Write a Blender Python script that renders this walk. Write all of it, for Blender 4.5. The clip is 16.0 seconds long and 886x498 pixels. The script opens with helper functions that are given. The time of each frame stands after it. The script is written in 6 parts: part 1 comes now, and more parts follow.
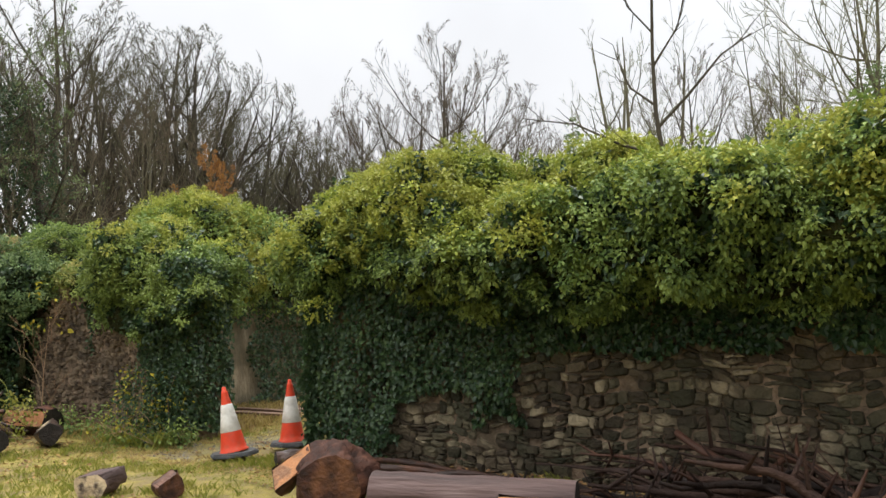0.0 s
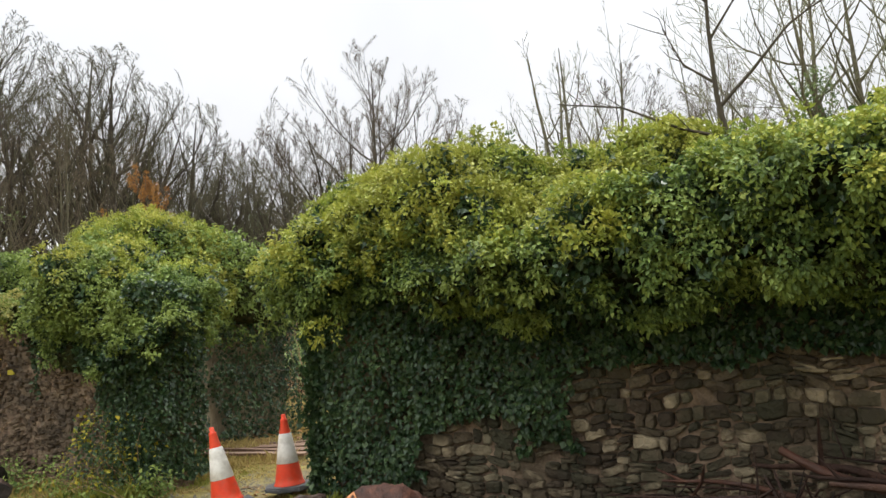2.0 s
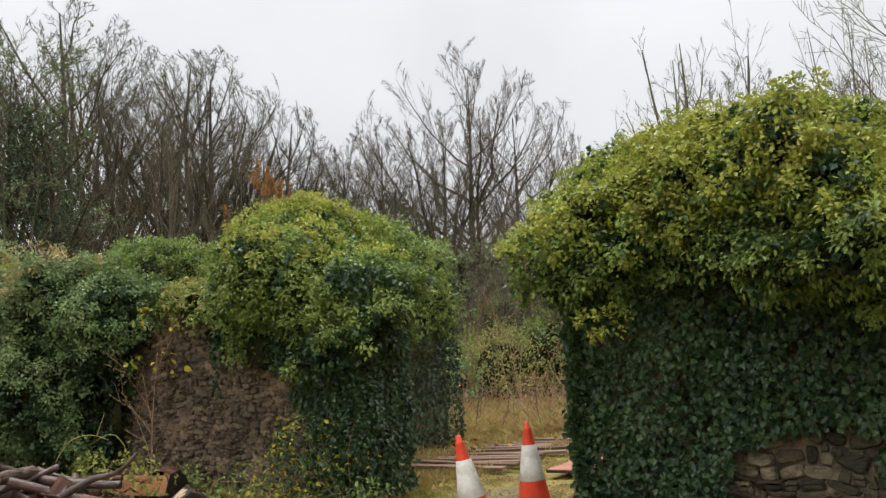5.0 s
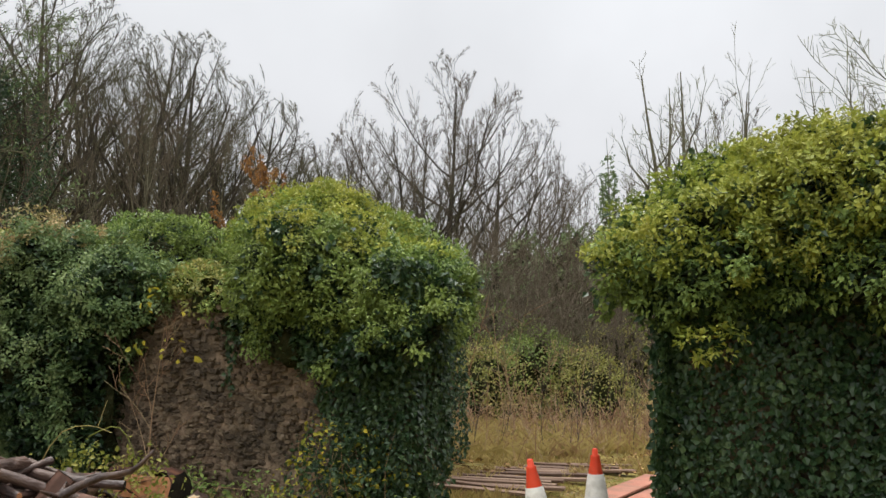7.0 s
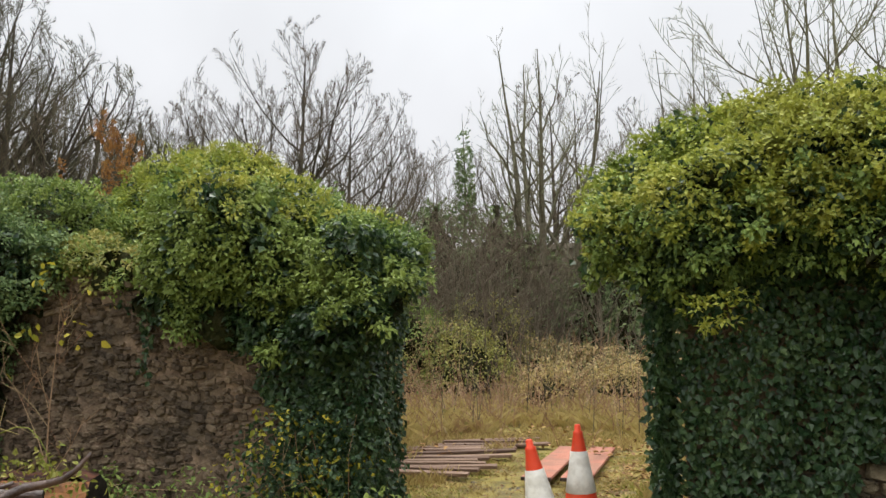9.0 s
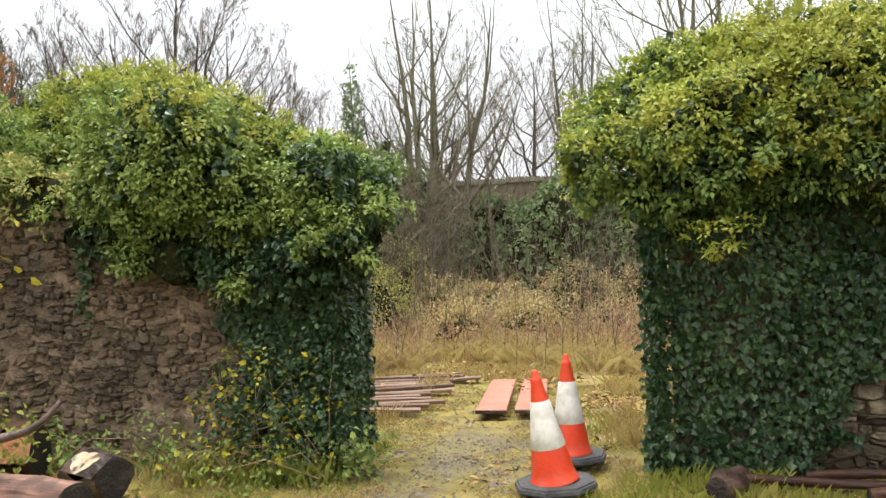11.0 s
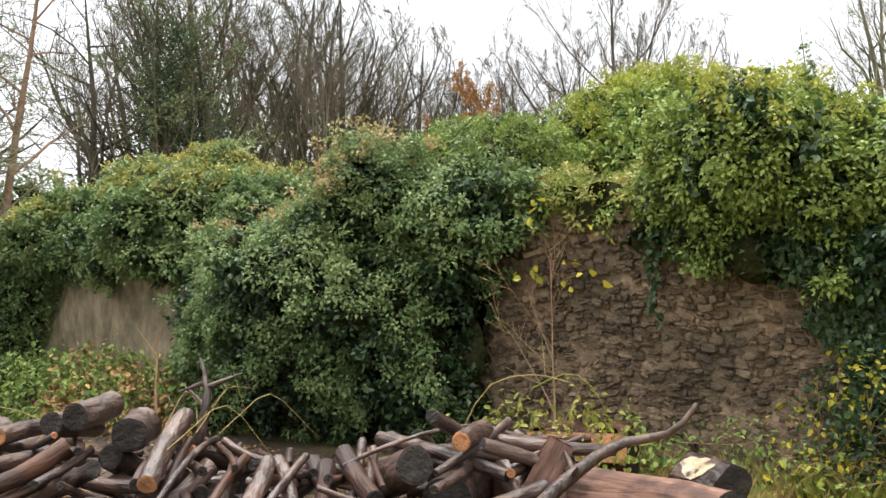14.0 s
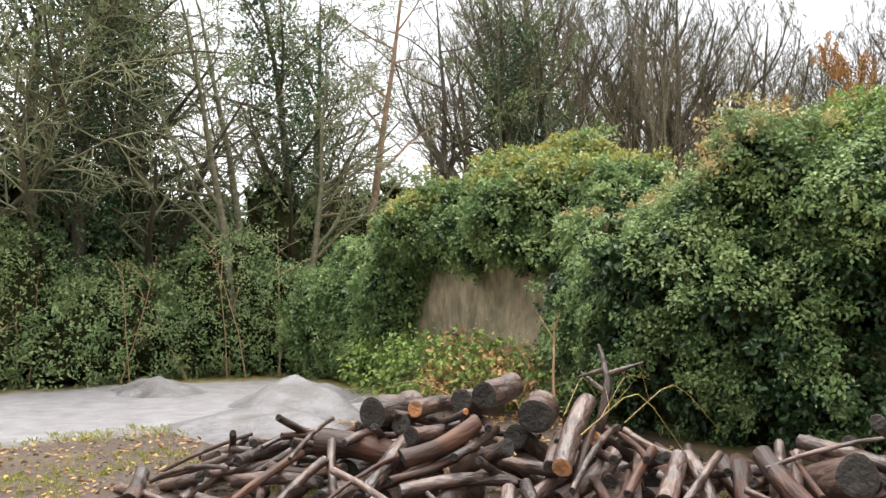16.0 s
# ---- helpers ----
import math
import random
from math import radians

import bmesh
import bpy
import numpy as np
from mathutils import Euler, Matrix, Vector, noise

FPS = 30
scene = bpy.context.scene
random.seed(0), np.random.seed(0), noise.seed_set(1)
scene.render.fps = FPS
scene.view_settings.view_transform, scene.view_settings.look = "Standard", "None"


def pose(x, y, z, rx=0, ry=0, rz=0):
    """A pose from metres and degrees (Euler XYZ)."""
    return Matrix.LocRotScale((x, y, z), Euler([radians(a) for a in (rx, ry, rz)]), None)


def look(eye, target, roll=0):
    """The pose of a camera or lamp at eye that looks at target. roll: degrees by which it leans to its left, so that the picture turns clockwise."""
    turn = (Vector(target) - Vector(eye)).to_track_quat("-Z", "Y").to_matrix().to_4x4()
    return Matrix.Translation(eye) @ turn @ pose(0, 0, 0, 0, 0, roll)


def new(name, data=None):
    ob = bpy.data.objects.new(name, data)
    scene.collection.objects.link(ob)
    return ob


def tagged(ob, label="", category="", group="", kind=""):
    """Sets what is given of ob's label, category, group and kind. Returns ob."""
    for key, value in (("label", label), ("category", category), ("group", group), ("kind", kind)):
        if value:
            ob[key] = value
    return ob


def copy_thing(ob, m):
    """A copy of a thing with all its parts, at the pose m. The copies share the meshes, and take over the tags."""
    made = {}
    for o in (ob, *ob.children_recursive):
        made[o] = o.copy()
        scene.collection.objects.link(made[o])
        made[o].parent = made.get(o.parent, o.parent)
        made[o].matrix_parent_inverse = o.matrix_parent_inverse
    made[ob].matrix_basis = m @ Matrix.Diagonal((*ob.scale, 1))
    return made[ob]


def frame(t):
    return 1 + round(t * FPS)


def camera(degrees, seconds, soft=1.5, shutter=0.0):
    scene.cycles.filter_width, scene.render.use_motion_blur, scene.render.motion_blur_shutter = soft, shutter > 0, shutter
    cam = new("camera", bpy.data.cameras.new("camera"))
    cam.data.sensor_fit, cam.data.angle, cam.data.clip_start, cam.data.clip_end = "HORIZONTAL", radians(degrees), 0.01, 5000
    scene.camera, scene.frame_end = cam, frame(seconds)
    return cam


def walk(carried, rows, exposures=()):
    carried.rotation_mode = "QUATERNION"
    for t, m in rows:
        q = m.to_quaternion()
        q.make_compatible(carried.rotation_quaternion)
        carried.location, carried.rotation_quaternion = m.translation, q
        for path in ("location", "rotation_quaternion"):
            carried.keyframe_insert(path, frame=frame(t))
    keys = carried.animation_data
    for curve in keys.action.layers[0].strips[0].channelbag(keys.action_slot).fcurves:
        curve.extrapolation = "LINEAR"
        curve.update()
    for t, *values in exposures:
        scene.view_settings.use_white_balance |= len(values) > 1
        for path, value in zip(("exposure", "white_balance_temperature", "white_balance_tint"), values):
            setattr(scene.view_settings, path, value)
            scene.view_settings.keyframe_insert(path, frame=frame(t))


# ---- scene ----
cam = camera(55.7, 16.0)
METRES, EYE, TILT, LEAN, TURN = 9.0, 1.4, 5.0, 1.2, 35.8
ROWS = [
    (0.0, 0.0, 0.0, 0.0, 0.0, 0.0, -0.0),
    (0.5, -0.0239, 0.024, -0.0055, 0.16, -0.14, 2.39),
    (1.0, -0.0522, 0.0532, -0.0077, 2.02, 0.13, 2.84),
    (1.5, -0.077, 0.0815, -0.0096, -4.94, 0.49, 1.43),
    (2.0, -0.1062, 0.1177, -0.0125, -5.63, 1.39, 2.36),
    (2.5, -0.1397, 0.1414, -0.0184, -5.48, 1.32, 1.31),
    (3.0, -0.1663, 0.1715, -0.0235, -8.13, 1.71, 1.2),
    (3.5, -0.2006, 0.1983, -0.0263, -7.69, 2.52, 0.91),
    (4.0, -0.2313, 0.2204, -0.0294, -7.56, 2.53, 1.85),
    (4.5, -0.2662, 0.2496, -0.0321, -2.11, 2.13, 2.39),
    (7.0, -0.3969, 0.3718, -0.0479, -4.64, 3.39, -3.06),
    (7.5, -0.4243, 0.3899, -0.0527, -8.87, 3.95, -3.63),
    (8.0, -0.4485, 0.4129, -0.0557, -13.38, 3.29, -2.68),
    (8.5, -0.4779, 0.4352, -0.0556, -14.72, 3.02, -2.39),
    (11.0, -0.5801, 0.5267, -0.0721, -25.28, -1.39, -2.0),
    (11.5, -0.5982, 0.539, -0.0746, -26.18, -0.91, -2.46),
    (12.0, -0.6165, 0.5491, -0.0759, -26.74, -1.16, -2.75),
    (12.5, -0.626, 0.5625, -0.0781, -24.2, -1.54, -1.85),
    (13.0, -0.6374, 0.5789, -0.0781, -16.63, -1.47, -0.37),
    (13.5, -0.6621, 0.5834, -0.0792, -7.81, -1.39, 0.49),
    (14.0, -0.6909, 0.5857, -0.0789, 2.99, -1.23, 1.68),
    (14.5, -0.7106, 0.595, -0.0815, 12.95, -0.37, 3.27),
    (15.0, -0.7284, 0.6063, -0.0831, 18.54, -0.23, 3.47),
    (15.5, -0.7425, 0.601, -0.083, 20.87, -1.01, 3.3),
    (16.0, -0.752, 0.594, -0.0843, 24.66, -0.95, 1.92),
]
EXPOSURE = [(0.0, -0.2), (1.0, -0.1), (2.0, -0.15), (2.5, -0.25), (3.0, -0.4), (3.5, -0.28), (4.0, -0.42), (4.5, -0.38), (7.0, -0.45), (8.5, -0.42), (10.8, 0.22), (12.5, 0.2), (13.5, 0.2), (14.0, 0.28), (14.5, 0.38), (15.0, 0.34), (16.0, 0.45)]
walk(cam, [(t, pose(0, 0, EYE, TILT, LEAN, TURN) @ pose(METRES * x, METRES * y, METRES * z, 90 + pitch, roll, yaw)) for t, x, y, z, yaw, pitch, roll in ROWS], EXPOSURE)

# ---- world and sun: an overcast winter day ----
world = bpy.data.worlds.new("sky")
scene.world = world
world.use_nodes = True
wn, wl = world.node_tree.nodes, world.node_tree.links
sky = wn.new("ShaderNodeTexSky")
sky.sky_type, sky.sun_disc = "NISHITA", False
sky.sun_elevation, sky.sun_rotation = radians(38), radians(250)
sky.air_density, sky.dust_density = 1.6, 4.0
grey = wn.new("ShaderNodeHueSaturation")
grey.inputs["Saturation"].default_value = 0.12
wl.new(sky.outputs["Color"], grey.inputs["Color"])
wtc, wsep = wn.new("ShaderNodeTexCoord"), wn.new("ShaderNodeSeparateXYZ")
wl.new(wtc.outputs["Generated"], wsep.inputs[0])
wramp = wn.new("ShaderNodeValToRGB")
wramp.color_ramp.elements.new(0.5)
for stop, (place, colour) in zip(wramp.color_ramp.elements, ((0.0, (0.85, 0.85, 0.885, 1)), (0.42, (1.06, 1.085, 1.13, 1)), (0.97, (4.2, 4.2, 4.2, 1)))):
    stop.position, stop.color = place, colour
wl.new(wsep.outputs["Z"], wramp.inputs[0])
wnoise = wn.new("ShaderNodeTexNoise")
wnoise.inputs["Scale"].default_value, wnoise.inputs["Detail"].default_value = 2.2, 5
wl.new(wtc.outputs["Generated"], wnoise.inputs["Vector"])
wcloud = wn.new("ShaderNodeMapRange")
wcloud.inputs[1].default_value, wcloud.inputs[2].default_value = 0.3, 0.7
wcloud.inputs[3].default_value, wcloud.inputs[4].default_value = 0.9, 1.12
wl.new(wnoise.outputs[0], wcloud.inputs[0])
wmul = wn.new("ShaderNodeVectorMath")
wmul.operation = "SCALE"
wl.new(wramp.outputs[0], wmul.inputs[0])
wl.new(wcloud.outputs[0], wmul.inputs["Scale"])
wadd = wn.new("ShaderNodeMix")
wadd.data_type, wadd.blend_type = "RGBA", "ADD"
wadd.inputs[0].default_value = 0.02
wl.new(wmul.outputs[0], wadd.inputs[6])
wl.new(grey.outputs[0], wadd.inputs[7])
wl.new(wadd.outputs[2], wn["Background"].inputs[0])
wn["Background"].inputs[1].default_value = 1.0
sun = new("sun", bpy.data.lights.new("sun", "SUN"))
sun.data.energy, sun.data.angle, sun.data.color = 2.2, radians(25), (1.0, 0.96, 0.9)
sun.matrix_world = look((-12, 9, 14), (-8, 6, 0))

# ---- materials ----
def mat(name, ramp, scale=6.0, rough=0.8, bump=0.3, bscale=45.0, vary=0.25, spec=0.3, island=False, obj=False,
        through_light=0.0, stretch=(1, 1, 1), detail=6.0, second=None, second_scale=0.9, second_amount=0.6, space="Position", rand=0.62):
    """A procedural surface: a ramp of colours over noise, a second colour in larger patches, and fine relief."""
    m = bpy.data.materials.new(name)
    m.use_nodes = True
    n, l = m.node_tree.nodes, m.node_tree.links
    b = n["Principled BSDF"]
    out = n["Material Output"]
    if space == "Position":
        co = n.new("ShaderNodeNewGeometry").outputs["Position"]
    else:
        co = n.new("ShaderNodeTexCoord").outputs["Object"]
    mp = n.new("ShaderNodeMapping")
    mp.inputs["Scale"].default_value = stretch
    l.new(co, mp.inputs["Vector"])
    nz = n.new("ShaderNodeTexNoise")
    nz.inputs["Scale"].default_value, nz.inputs["Detail"].default_value, nz.inputs["Roughness"].default_value = scale, detail, 0.62
    l.new(mp.outputs[0], nz.inputs["Vector"])
    value = nz.outputs[0]
    rnd = None
    if island:
        rnd = n.new("ShaderNodeNewGeometry").outputs["Random Per Island"]
    if obj:
        rnd = n.new("ShaderNodeObjectInfo").outputs["Random"]
    if rnd is not None:
        mx = n.new("ShaderNodeMix")
        mx.inputs[0].default_value = rand
        st = n.new("ShaderNodeMapRange")
        st.inputs[1].default_value, st.inputs[2].default_value = 0.25, 0.75
        l.new(value, st.inputs[0])
        l.new(st.outputs[0], mx.inputs[2])
        l.new(rnd, mx.inputs[3])
        value = mx.outputs[0]
    cr = n.new("ShaderNodeValToRGB")
    el = cr.color_ramp.elements
    lo, hi = (0.06, 0.94) if rnd is not None else (0.28, 0.72)
    while len(el) < len(ramp):
        el.new(0.5)
    for i, c in enumerate(ramp):
        el[i].position = lo + (hi - lo) * i / (len(ramp) - 1)
        el[i].color = (*c, 1)
    l.new(value, cr.inputs[0])
    colour = cr.outputs[0]
    if second:
        n2 = n.new("ShaderNodeTexNoise")
        n2.inputs["Scale"].default_value, n2.inputs["Detail"].default_value = second_scale, 4
        l.new(co, n2.inputs["Vector"])
        r2 = n.new("ShaderNodeMapRange")
        r2.inputs[1].default_value, r2.inputs[2].default_value = 0.46, 0.62
        r2.inputs[3].default_value, r2.inputs[4].default_value = 0.0, second_amount
        l.new(n2.outputs[0], r2.inputs[0])
        m2 = n.new("ShaderNodeMix")
        m2.data_type = "RGBA"
        l.new(r2.outputs[0], m2.inputs[0])
        l.new(colour, m2.inputs[6])
        m2.inputs[7].default_value = (*second, 1)
        colour = m2.outputs[2]
    l.new(colour, b.inputs["Base Color"])
    b.inputs["Specular IOR Level"].default_value = spec
    rr = n.new("ShaderNodeMapRange")
    rr.inputs[3].default_value, rr.inputs[4].default_value = max(0.05, rough - 0.15), min(1, rough + 0.15)
    l.new(nz.outputs[0], rr.inputs[0])
    l.new(rr.outputs[0], b.inputs["Roughness"])
    if bump:
        nb = n.new("ShaderNodeTexNoise")
        nb.inputs["Scale"].default_value, nb.inputs["Detail"].default_value = bscale, 5
        l.new(mp.outputs[0], nb.inputs["Vector"])
        bp = n.new("ShaderNodeBump")
        bp.inputs["Strength"].default_value, bp.inputs["Distance"].default_value = bump, 0.03
        l.new(nb.outputs[0], bp.inputs["Height"])
        l.new(bp.outputs[0], b.inputs["Normal"])
    if through_light:
        tr, ms = n.new("ShaderNodeBsdfTranslucent"), n.new("ShaderNodeMixShader")
        l.new(colour, tr.inputs[0])
        ms.inputs[0].default_value = through_light
        l.new(b.outputs[0], ms.inputs[1])
        l.new(tr.outputs[0], ms.inputs[2])
        l.new(ms.outputs[0], out.inputs[0])
    return m

LEAF = dict(scale=2.2, rough=0.42, bump=0, island=True, through_light=0.28, spec=0.22, rand=0.36)
# Yellow-green of the crown growth, brightened to hold the sky's light on it.
IVY_BRIGHT = mat("ivy_skylit_leaf", [(0.0692, 0.118, 0.0242), (0.189, 0.252, 0.0436), (0.377, 0.414, 0.075), (0.617, 0.582, 0.145)], second=(0.36, 0.33, 0.07), second_scale=0.9, second_amount=0.45, **LEAF)
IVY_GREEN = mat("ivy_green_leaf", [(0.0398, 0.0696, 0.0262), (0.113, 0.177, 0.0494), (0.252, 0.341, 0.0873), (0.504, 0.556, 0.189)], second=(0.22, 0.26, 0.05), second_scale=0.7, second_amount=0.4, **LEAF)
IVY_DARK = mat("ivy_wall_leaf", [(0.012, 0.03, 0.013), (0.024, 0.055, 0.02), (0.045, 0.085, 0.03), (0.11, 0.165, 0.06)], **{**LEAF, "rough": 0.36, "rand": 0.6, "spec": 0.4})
# Near-black colour for the core sheets: the shade between leaves, painted in.
IVY_SHADE_CORE = mat("ivy_inner_shade", [(0.010, 0.012, 0.005), (0.028, 0.032, 0.012), (0.065, 0.055, 0.028)], scale=16, rough=1.0, bump=1.0, bscale=30, spec=0.05)
LAUREL = mat("laurel_leaf", [(0.04, 0.07, 0.03), (0.10, 0.15, 0.06), (0.18, 0.25, 0.10), (0.30, 0.36, 0.17)], second=(0.22, 0.26, 0.11), **LEAF)
RED_LEAF = mat("reddening_leaf", [(0.12, 0.13, 0.05), (0.26, 0.24, 0.10), (0.42, 0.31, 0.15), (0.52, 0.34, 0.18)], **LEAF)
BUSH_LEAF = mat("bush_ivy_leaf", [(0.04, 0.078, 0.03), (0.095, 0.16, 0.058), (0.21, 0.29, 0.11), (0.41, 0.46, 0.22)], second=(0.23, 0.28, 0.12), second_scale=0.9, second_amount=0.4, **LEAF)
YELLOW_CREEPER = mat("yellowing_creeper_leaf", [(0.10, 0.14, 0.03), (0.22, 0.24, 0.06), (0.36, 0.33, 0.10), (0.45, 0.36, 0.12)], **LEAF)
YELLOW_LEAF = mat("yellow_leaf", [(0.14, 0.18, 0.03), (0.38, 0.34, 0.04), (0.55, 0.42, 0.04)], **LEAF)
ORANGE_LEAF = mat("orange_leaf", [(0.18, 0.085, 0.025), (0.34, 0.16, 0.04), (0.42, 0.25, 0.07)], **LEAF)
DRY_GRASS = mat("dry_grass_blade", [(0.147, 0.156, 0.042), (0.315, 0.24, 0.084), (0.462, 0.372, 0.144), (0.273, 0.168, 0.084), (0.231, 0.264, 0.06)], **LEAF)
GREEN_GRASS = mat("green_grass_blade", [(0.09, 0.12, 0.02), (0.18, 0.21, 0.035), (0.29, 0.28, 0.06), (0.34, 0.27, 0.09)], **LEAF)
BRAMBLE = mat("bramble_stem", [(0.12, 0.06, 0.035), (0.25, 0.14, 0.075), (0.34, 0.23, 0.135), (0.21, 0.20, 0.09)], scale=4, rough=0.8, bump=0, island=True)
BARK_GREY = mat("grey_green_bark", [(0.06, 0.055, 0.035), (0.12, 0.11, 0.07), (0.19, 0.175, 0.11)], scale=9, rough=0.95, bump=0.5, space="Object")
TWIG_BROWN = mat("brown_twig", [(0.068, 0.0529, 0.0353), (0.116, 0.0924, 0.063), (0.156, 0.126, 0.0882)], scale=0.4, rough=0.95, bump=0, space="Object")
TWIG_GREEN = mat("lichen_twig", [(0.108, 0.112, 0.0595), (0.194, 0.198, 0.112), (0.288, 0.288, 0.182)], scale=0.8, rough=0.95, bump=0, space="Object")
TWIG_WOOD = mat("grey_brown_twig", [(0.0585, 0.0542, 0.0296), (0.0975, 0.092, 0.0507), (0.14, 0.135, 0.078)], scale=0.5, rough=0.95, bump=0, space="Object")
TWIG_DARK = mat("dark_twig", [(0.035, 0.03, 0.022), (0.06, 0.05, 0.035), (0.09, 0.075, 0.05)], scale=0.8, rough=0.9, bump=0, space="Object")
PINE_BARK = mat("red_pine_bark", [(0.12, 0.075, 0.05), (0.22, 0.14, 0.095), (0.32, 0.22, 0.155)], scale=7, rough=0.95, bump=0.6, space="Object")
MORTAR = mat("lime_mortar", [(0.075, 0.051, 0.034), (0.20, 0.14, 0.092), (0.36, 0.262, 0.178)], scale=9, rough=0.97, bump=1.0, bscale=28, second=(0.045, 0.04, 0.022), second_scale=1.4)
STONE = mat("field_stone", [(0.022, 0.016, 0.010), (0.055, 0.041, 0.025), (0.105, 0.082, 0.05), (0.40, 0.33, 0.21)], scale=5, rough=0.9, bump=1.0, bscale=24, obj=True, second=(0.035, 0.04, 0.02), second_scale=2.2, second_amount=0.6)
STONE_REST = mat("field_stone_small", [(0.022, 0.016, 0.010), (0.055, 0.041, 0.025), (0.105, 0.082, 0.05), (0.40, 0.33, 0.21)], scale=5, rough=0.9, bump=1.0, bscale=24, island=True, second=(0.035, 0.04, 0.02), second_scale=2.2, second_amount=0.6)
STONE_THIN = mat("thin_rubble_stone", [(0.0465, 0.0324, 0.0212), (0.11, 0.0789, 0.0506), (0.18, 0.131, 0.0835), (0.268, 0.203, 0.135)], scale=6, rough=0.93, bump=1.0, bscale=30, obj=True, second=(0.05, 0.04, 0.028), second_scale=1.4, second_amount=0.65)
STONE_THIN_REST = mat("thin_rubble_stone_small", [(0.0465, 0.0324, 0.0212), (0.11, 0.0789, 0.0506), (0.18, 0.131, 0.0835), (0.268, 0.203, 0.135)], scale=6, rough=0.93, bump=1.0, bscale=30, island=True, second=(0.05, 0.04, 0.028), second_scale=1.4, second_amount=0.65)
RENDERED = mat("old_lime_render", [(0.12, 0.0969, 0.062), (0.24, 0.196, 0.128), (0.372, 0.314, 0.21)], scale=7, rough=0.95, bump=1.0, bscale=26, stretch=(1, 1, 0.4), second=(0.07, 0.065, 0.04), second_scale=1.8)
FAR_BRICK = mat("far_wall_brick", [(0.20, 0.13, 0.10), (0.29, 0.20, 0.16), (0.34, 0.27, 0.22)], scale=1.6, rough=0.95, bump=0.4, second=(0.16, 0.15, 0.10), second_scale=0.3)
COPING = mat("far_coping_stone", [(0.20, 0.17, 0.13), (0.30, 0.26, 0.2), (0.36, 0.32, 0.25)], scale=1.2, rough=0.95, bump=0.3)
BARK_WET = mat("wet_dark_bark", [(0.0112, 0.0063, 0.00504), (0.0315, 0.0182, 0.0144), (0.0638, 0.0385, 0.031), (0.124, 0.0784, 0.0648)], scale=9, rough=0.4, bump=1.0, bscale=20, stretch=(1, 1, 0.4), obj=True, space="Object", spec=0.5, second=(0.13, 0.078, 0.056), second_scale=7, second_amount=0.55)
BARK_RED = mat("torn_red_bark", [(0.0091, 0.0042, 0.003), (0.0325, 0.0132, 0.0078), (0.0748, 0.0312, 0.018), (0.143, 0.069, 0.0396)], scale=7, rough=0.55, bump=1.0, bscale=16, stretch=(1, 1, 0.2), obj=True, space="Object", second=(0.025, 0.015, 0.012), second_scale=4, second_amount=0.8)
BARK_PALE = mat("weathered_grey_log_bark", [(0.0217, 0.0123, 0.0104), (0.0527, 0.0319, 0.029), (0.105, 0.0672, 0.0609), (0.161, 0.112, 0.104)], scale=6, rough=0.7, bump=1.0, bscale=16, stretch=(1, 1, 0.1), space="Object")
BARK_STRIPPED = mat("stripped_pink_wood", [(0.035, 0.016, 0.011), (0.10, 0.05, 0.034), (0.19, 0.10, 0.07), (0.30, 0.18, 0.13)], scale=6, rough=0.7, bump=1.0, bscale=18, stretch=(1, 1, 0.15), space="Object", second=(0.05, 0.028, 0.022), second_scale=6, second_amount=0.8)
BARK_BLACK = mat("wet_black_branch", [(0.0049, 0.0026, 0.00195), (0.0119, 0.0065, 0.00455), (0.028, 0.0149, 0.0104), (0.0595, 0.0312, 0.0208)], scale=7, rough=0.75, bump=0.8, bscale=26, obj=True, space="Object", spec=0.2)
CUT_RED = mat("dark_red_rotten_cut", [(0.010, 0.005, 0.004), (0.04, 0.016, 0.010), (0.10, 0.04, 0.024)], scale=8, rough=0.8, bump=1.0, bscale=22, space="Object", second=(0.30, 0.13, 0.05), second_scale=3.5, second_amount=0.45)
BARK_ROTTEN = mat("rotten_dark_red_bark", [(0.008, 0.004, 0.003), (0.028, 0.011, 0.007), (0.065, 0.026, 0.016), (0.13, 0.055, 0.03)], scale=9, rough=0.75, bump=1.0, bscale=16, stretch=(1, 1, 0.3), space="Object", spec=0.2)
CUT_DARK = mat("dark_weathered_cut_wood", [(0.008, 0.006, 0.005), (0.02, 0.016, 0.013), (0.05, 0.04, 0.032)], scale=12, rough=0.75, bump=0.6, space="Object")
CUT_FRESH = mat("fresh_orange_cut_wood", [(0.22, 0.085, 0.035), (0.40, 0.18, 0.075), (0.52, 0.29, 0.15)], scale=9, rough=0.75, bump=0.4, space="Object", second=(0.12, 0.06, 0.035), second_scale=9, second_amount=0.8)
CUT_PALE = mat("pale_cut_wood", [(0.30, 0.20, 0.11), (0.55, 0.43, 0.28), (0.68, 0.58, 0.42)], scale=5, rough=0.8, bump=0.4, space="Object", second=(0.05, 0.035, 0.028), second_scale=10, second_amount=0.97)
ORANGE = mat("faded_orange_plastic", [(0.52, 0.04, 0.012), (0.64, 0.052, 0.016), (0.68, 0.08, 0.035)], scale=8, rough=0.5, bump=0.15, space="Object", second=(0.45, 0.09, 0.05), second_scale=14, second_amount=0.4)
SLEEVE = mat("scuffed_white_sleeve", [(0.42, 0.40, 0.36), (0.68, 0.66, 0.61), (0.78, 0.77, 0.73)], scale=9, rough=0.5, bump=0.1, space="Object", second=(0.36, 0.33, 0.27), second_scale=7, second_amount=0.5)
RUBBER = mat("grey_black_rubber", [(0.03, 0.032, 0.034), (0.055, 0.057, 0.06), (0.09, 0.092, 0.09)], scale=10, rough=0.75, bump=0.4, space="Object")
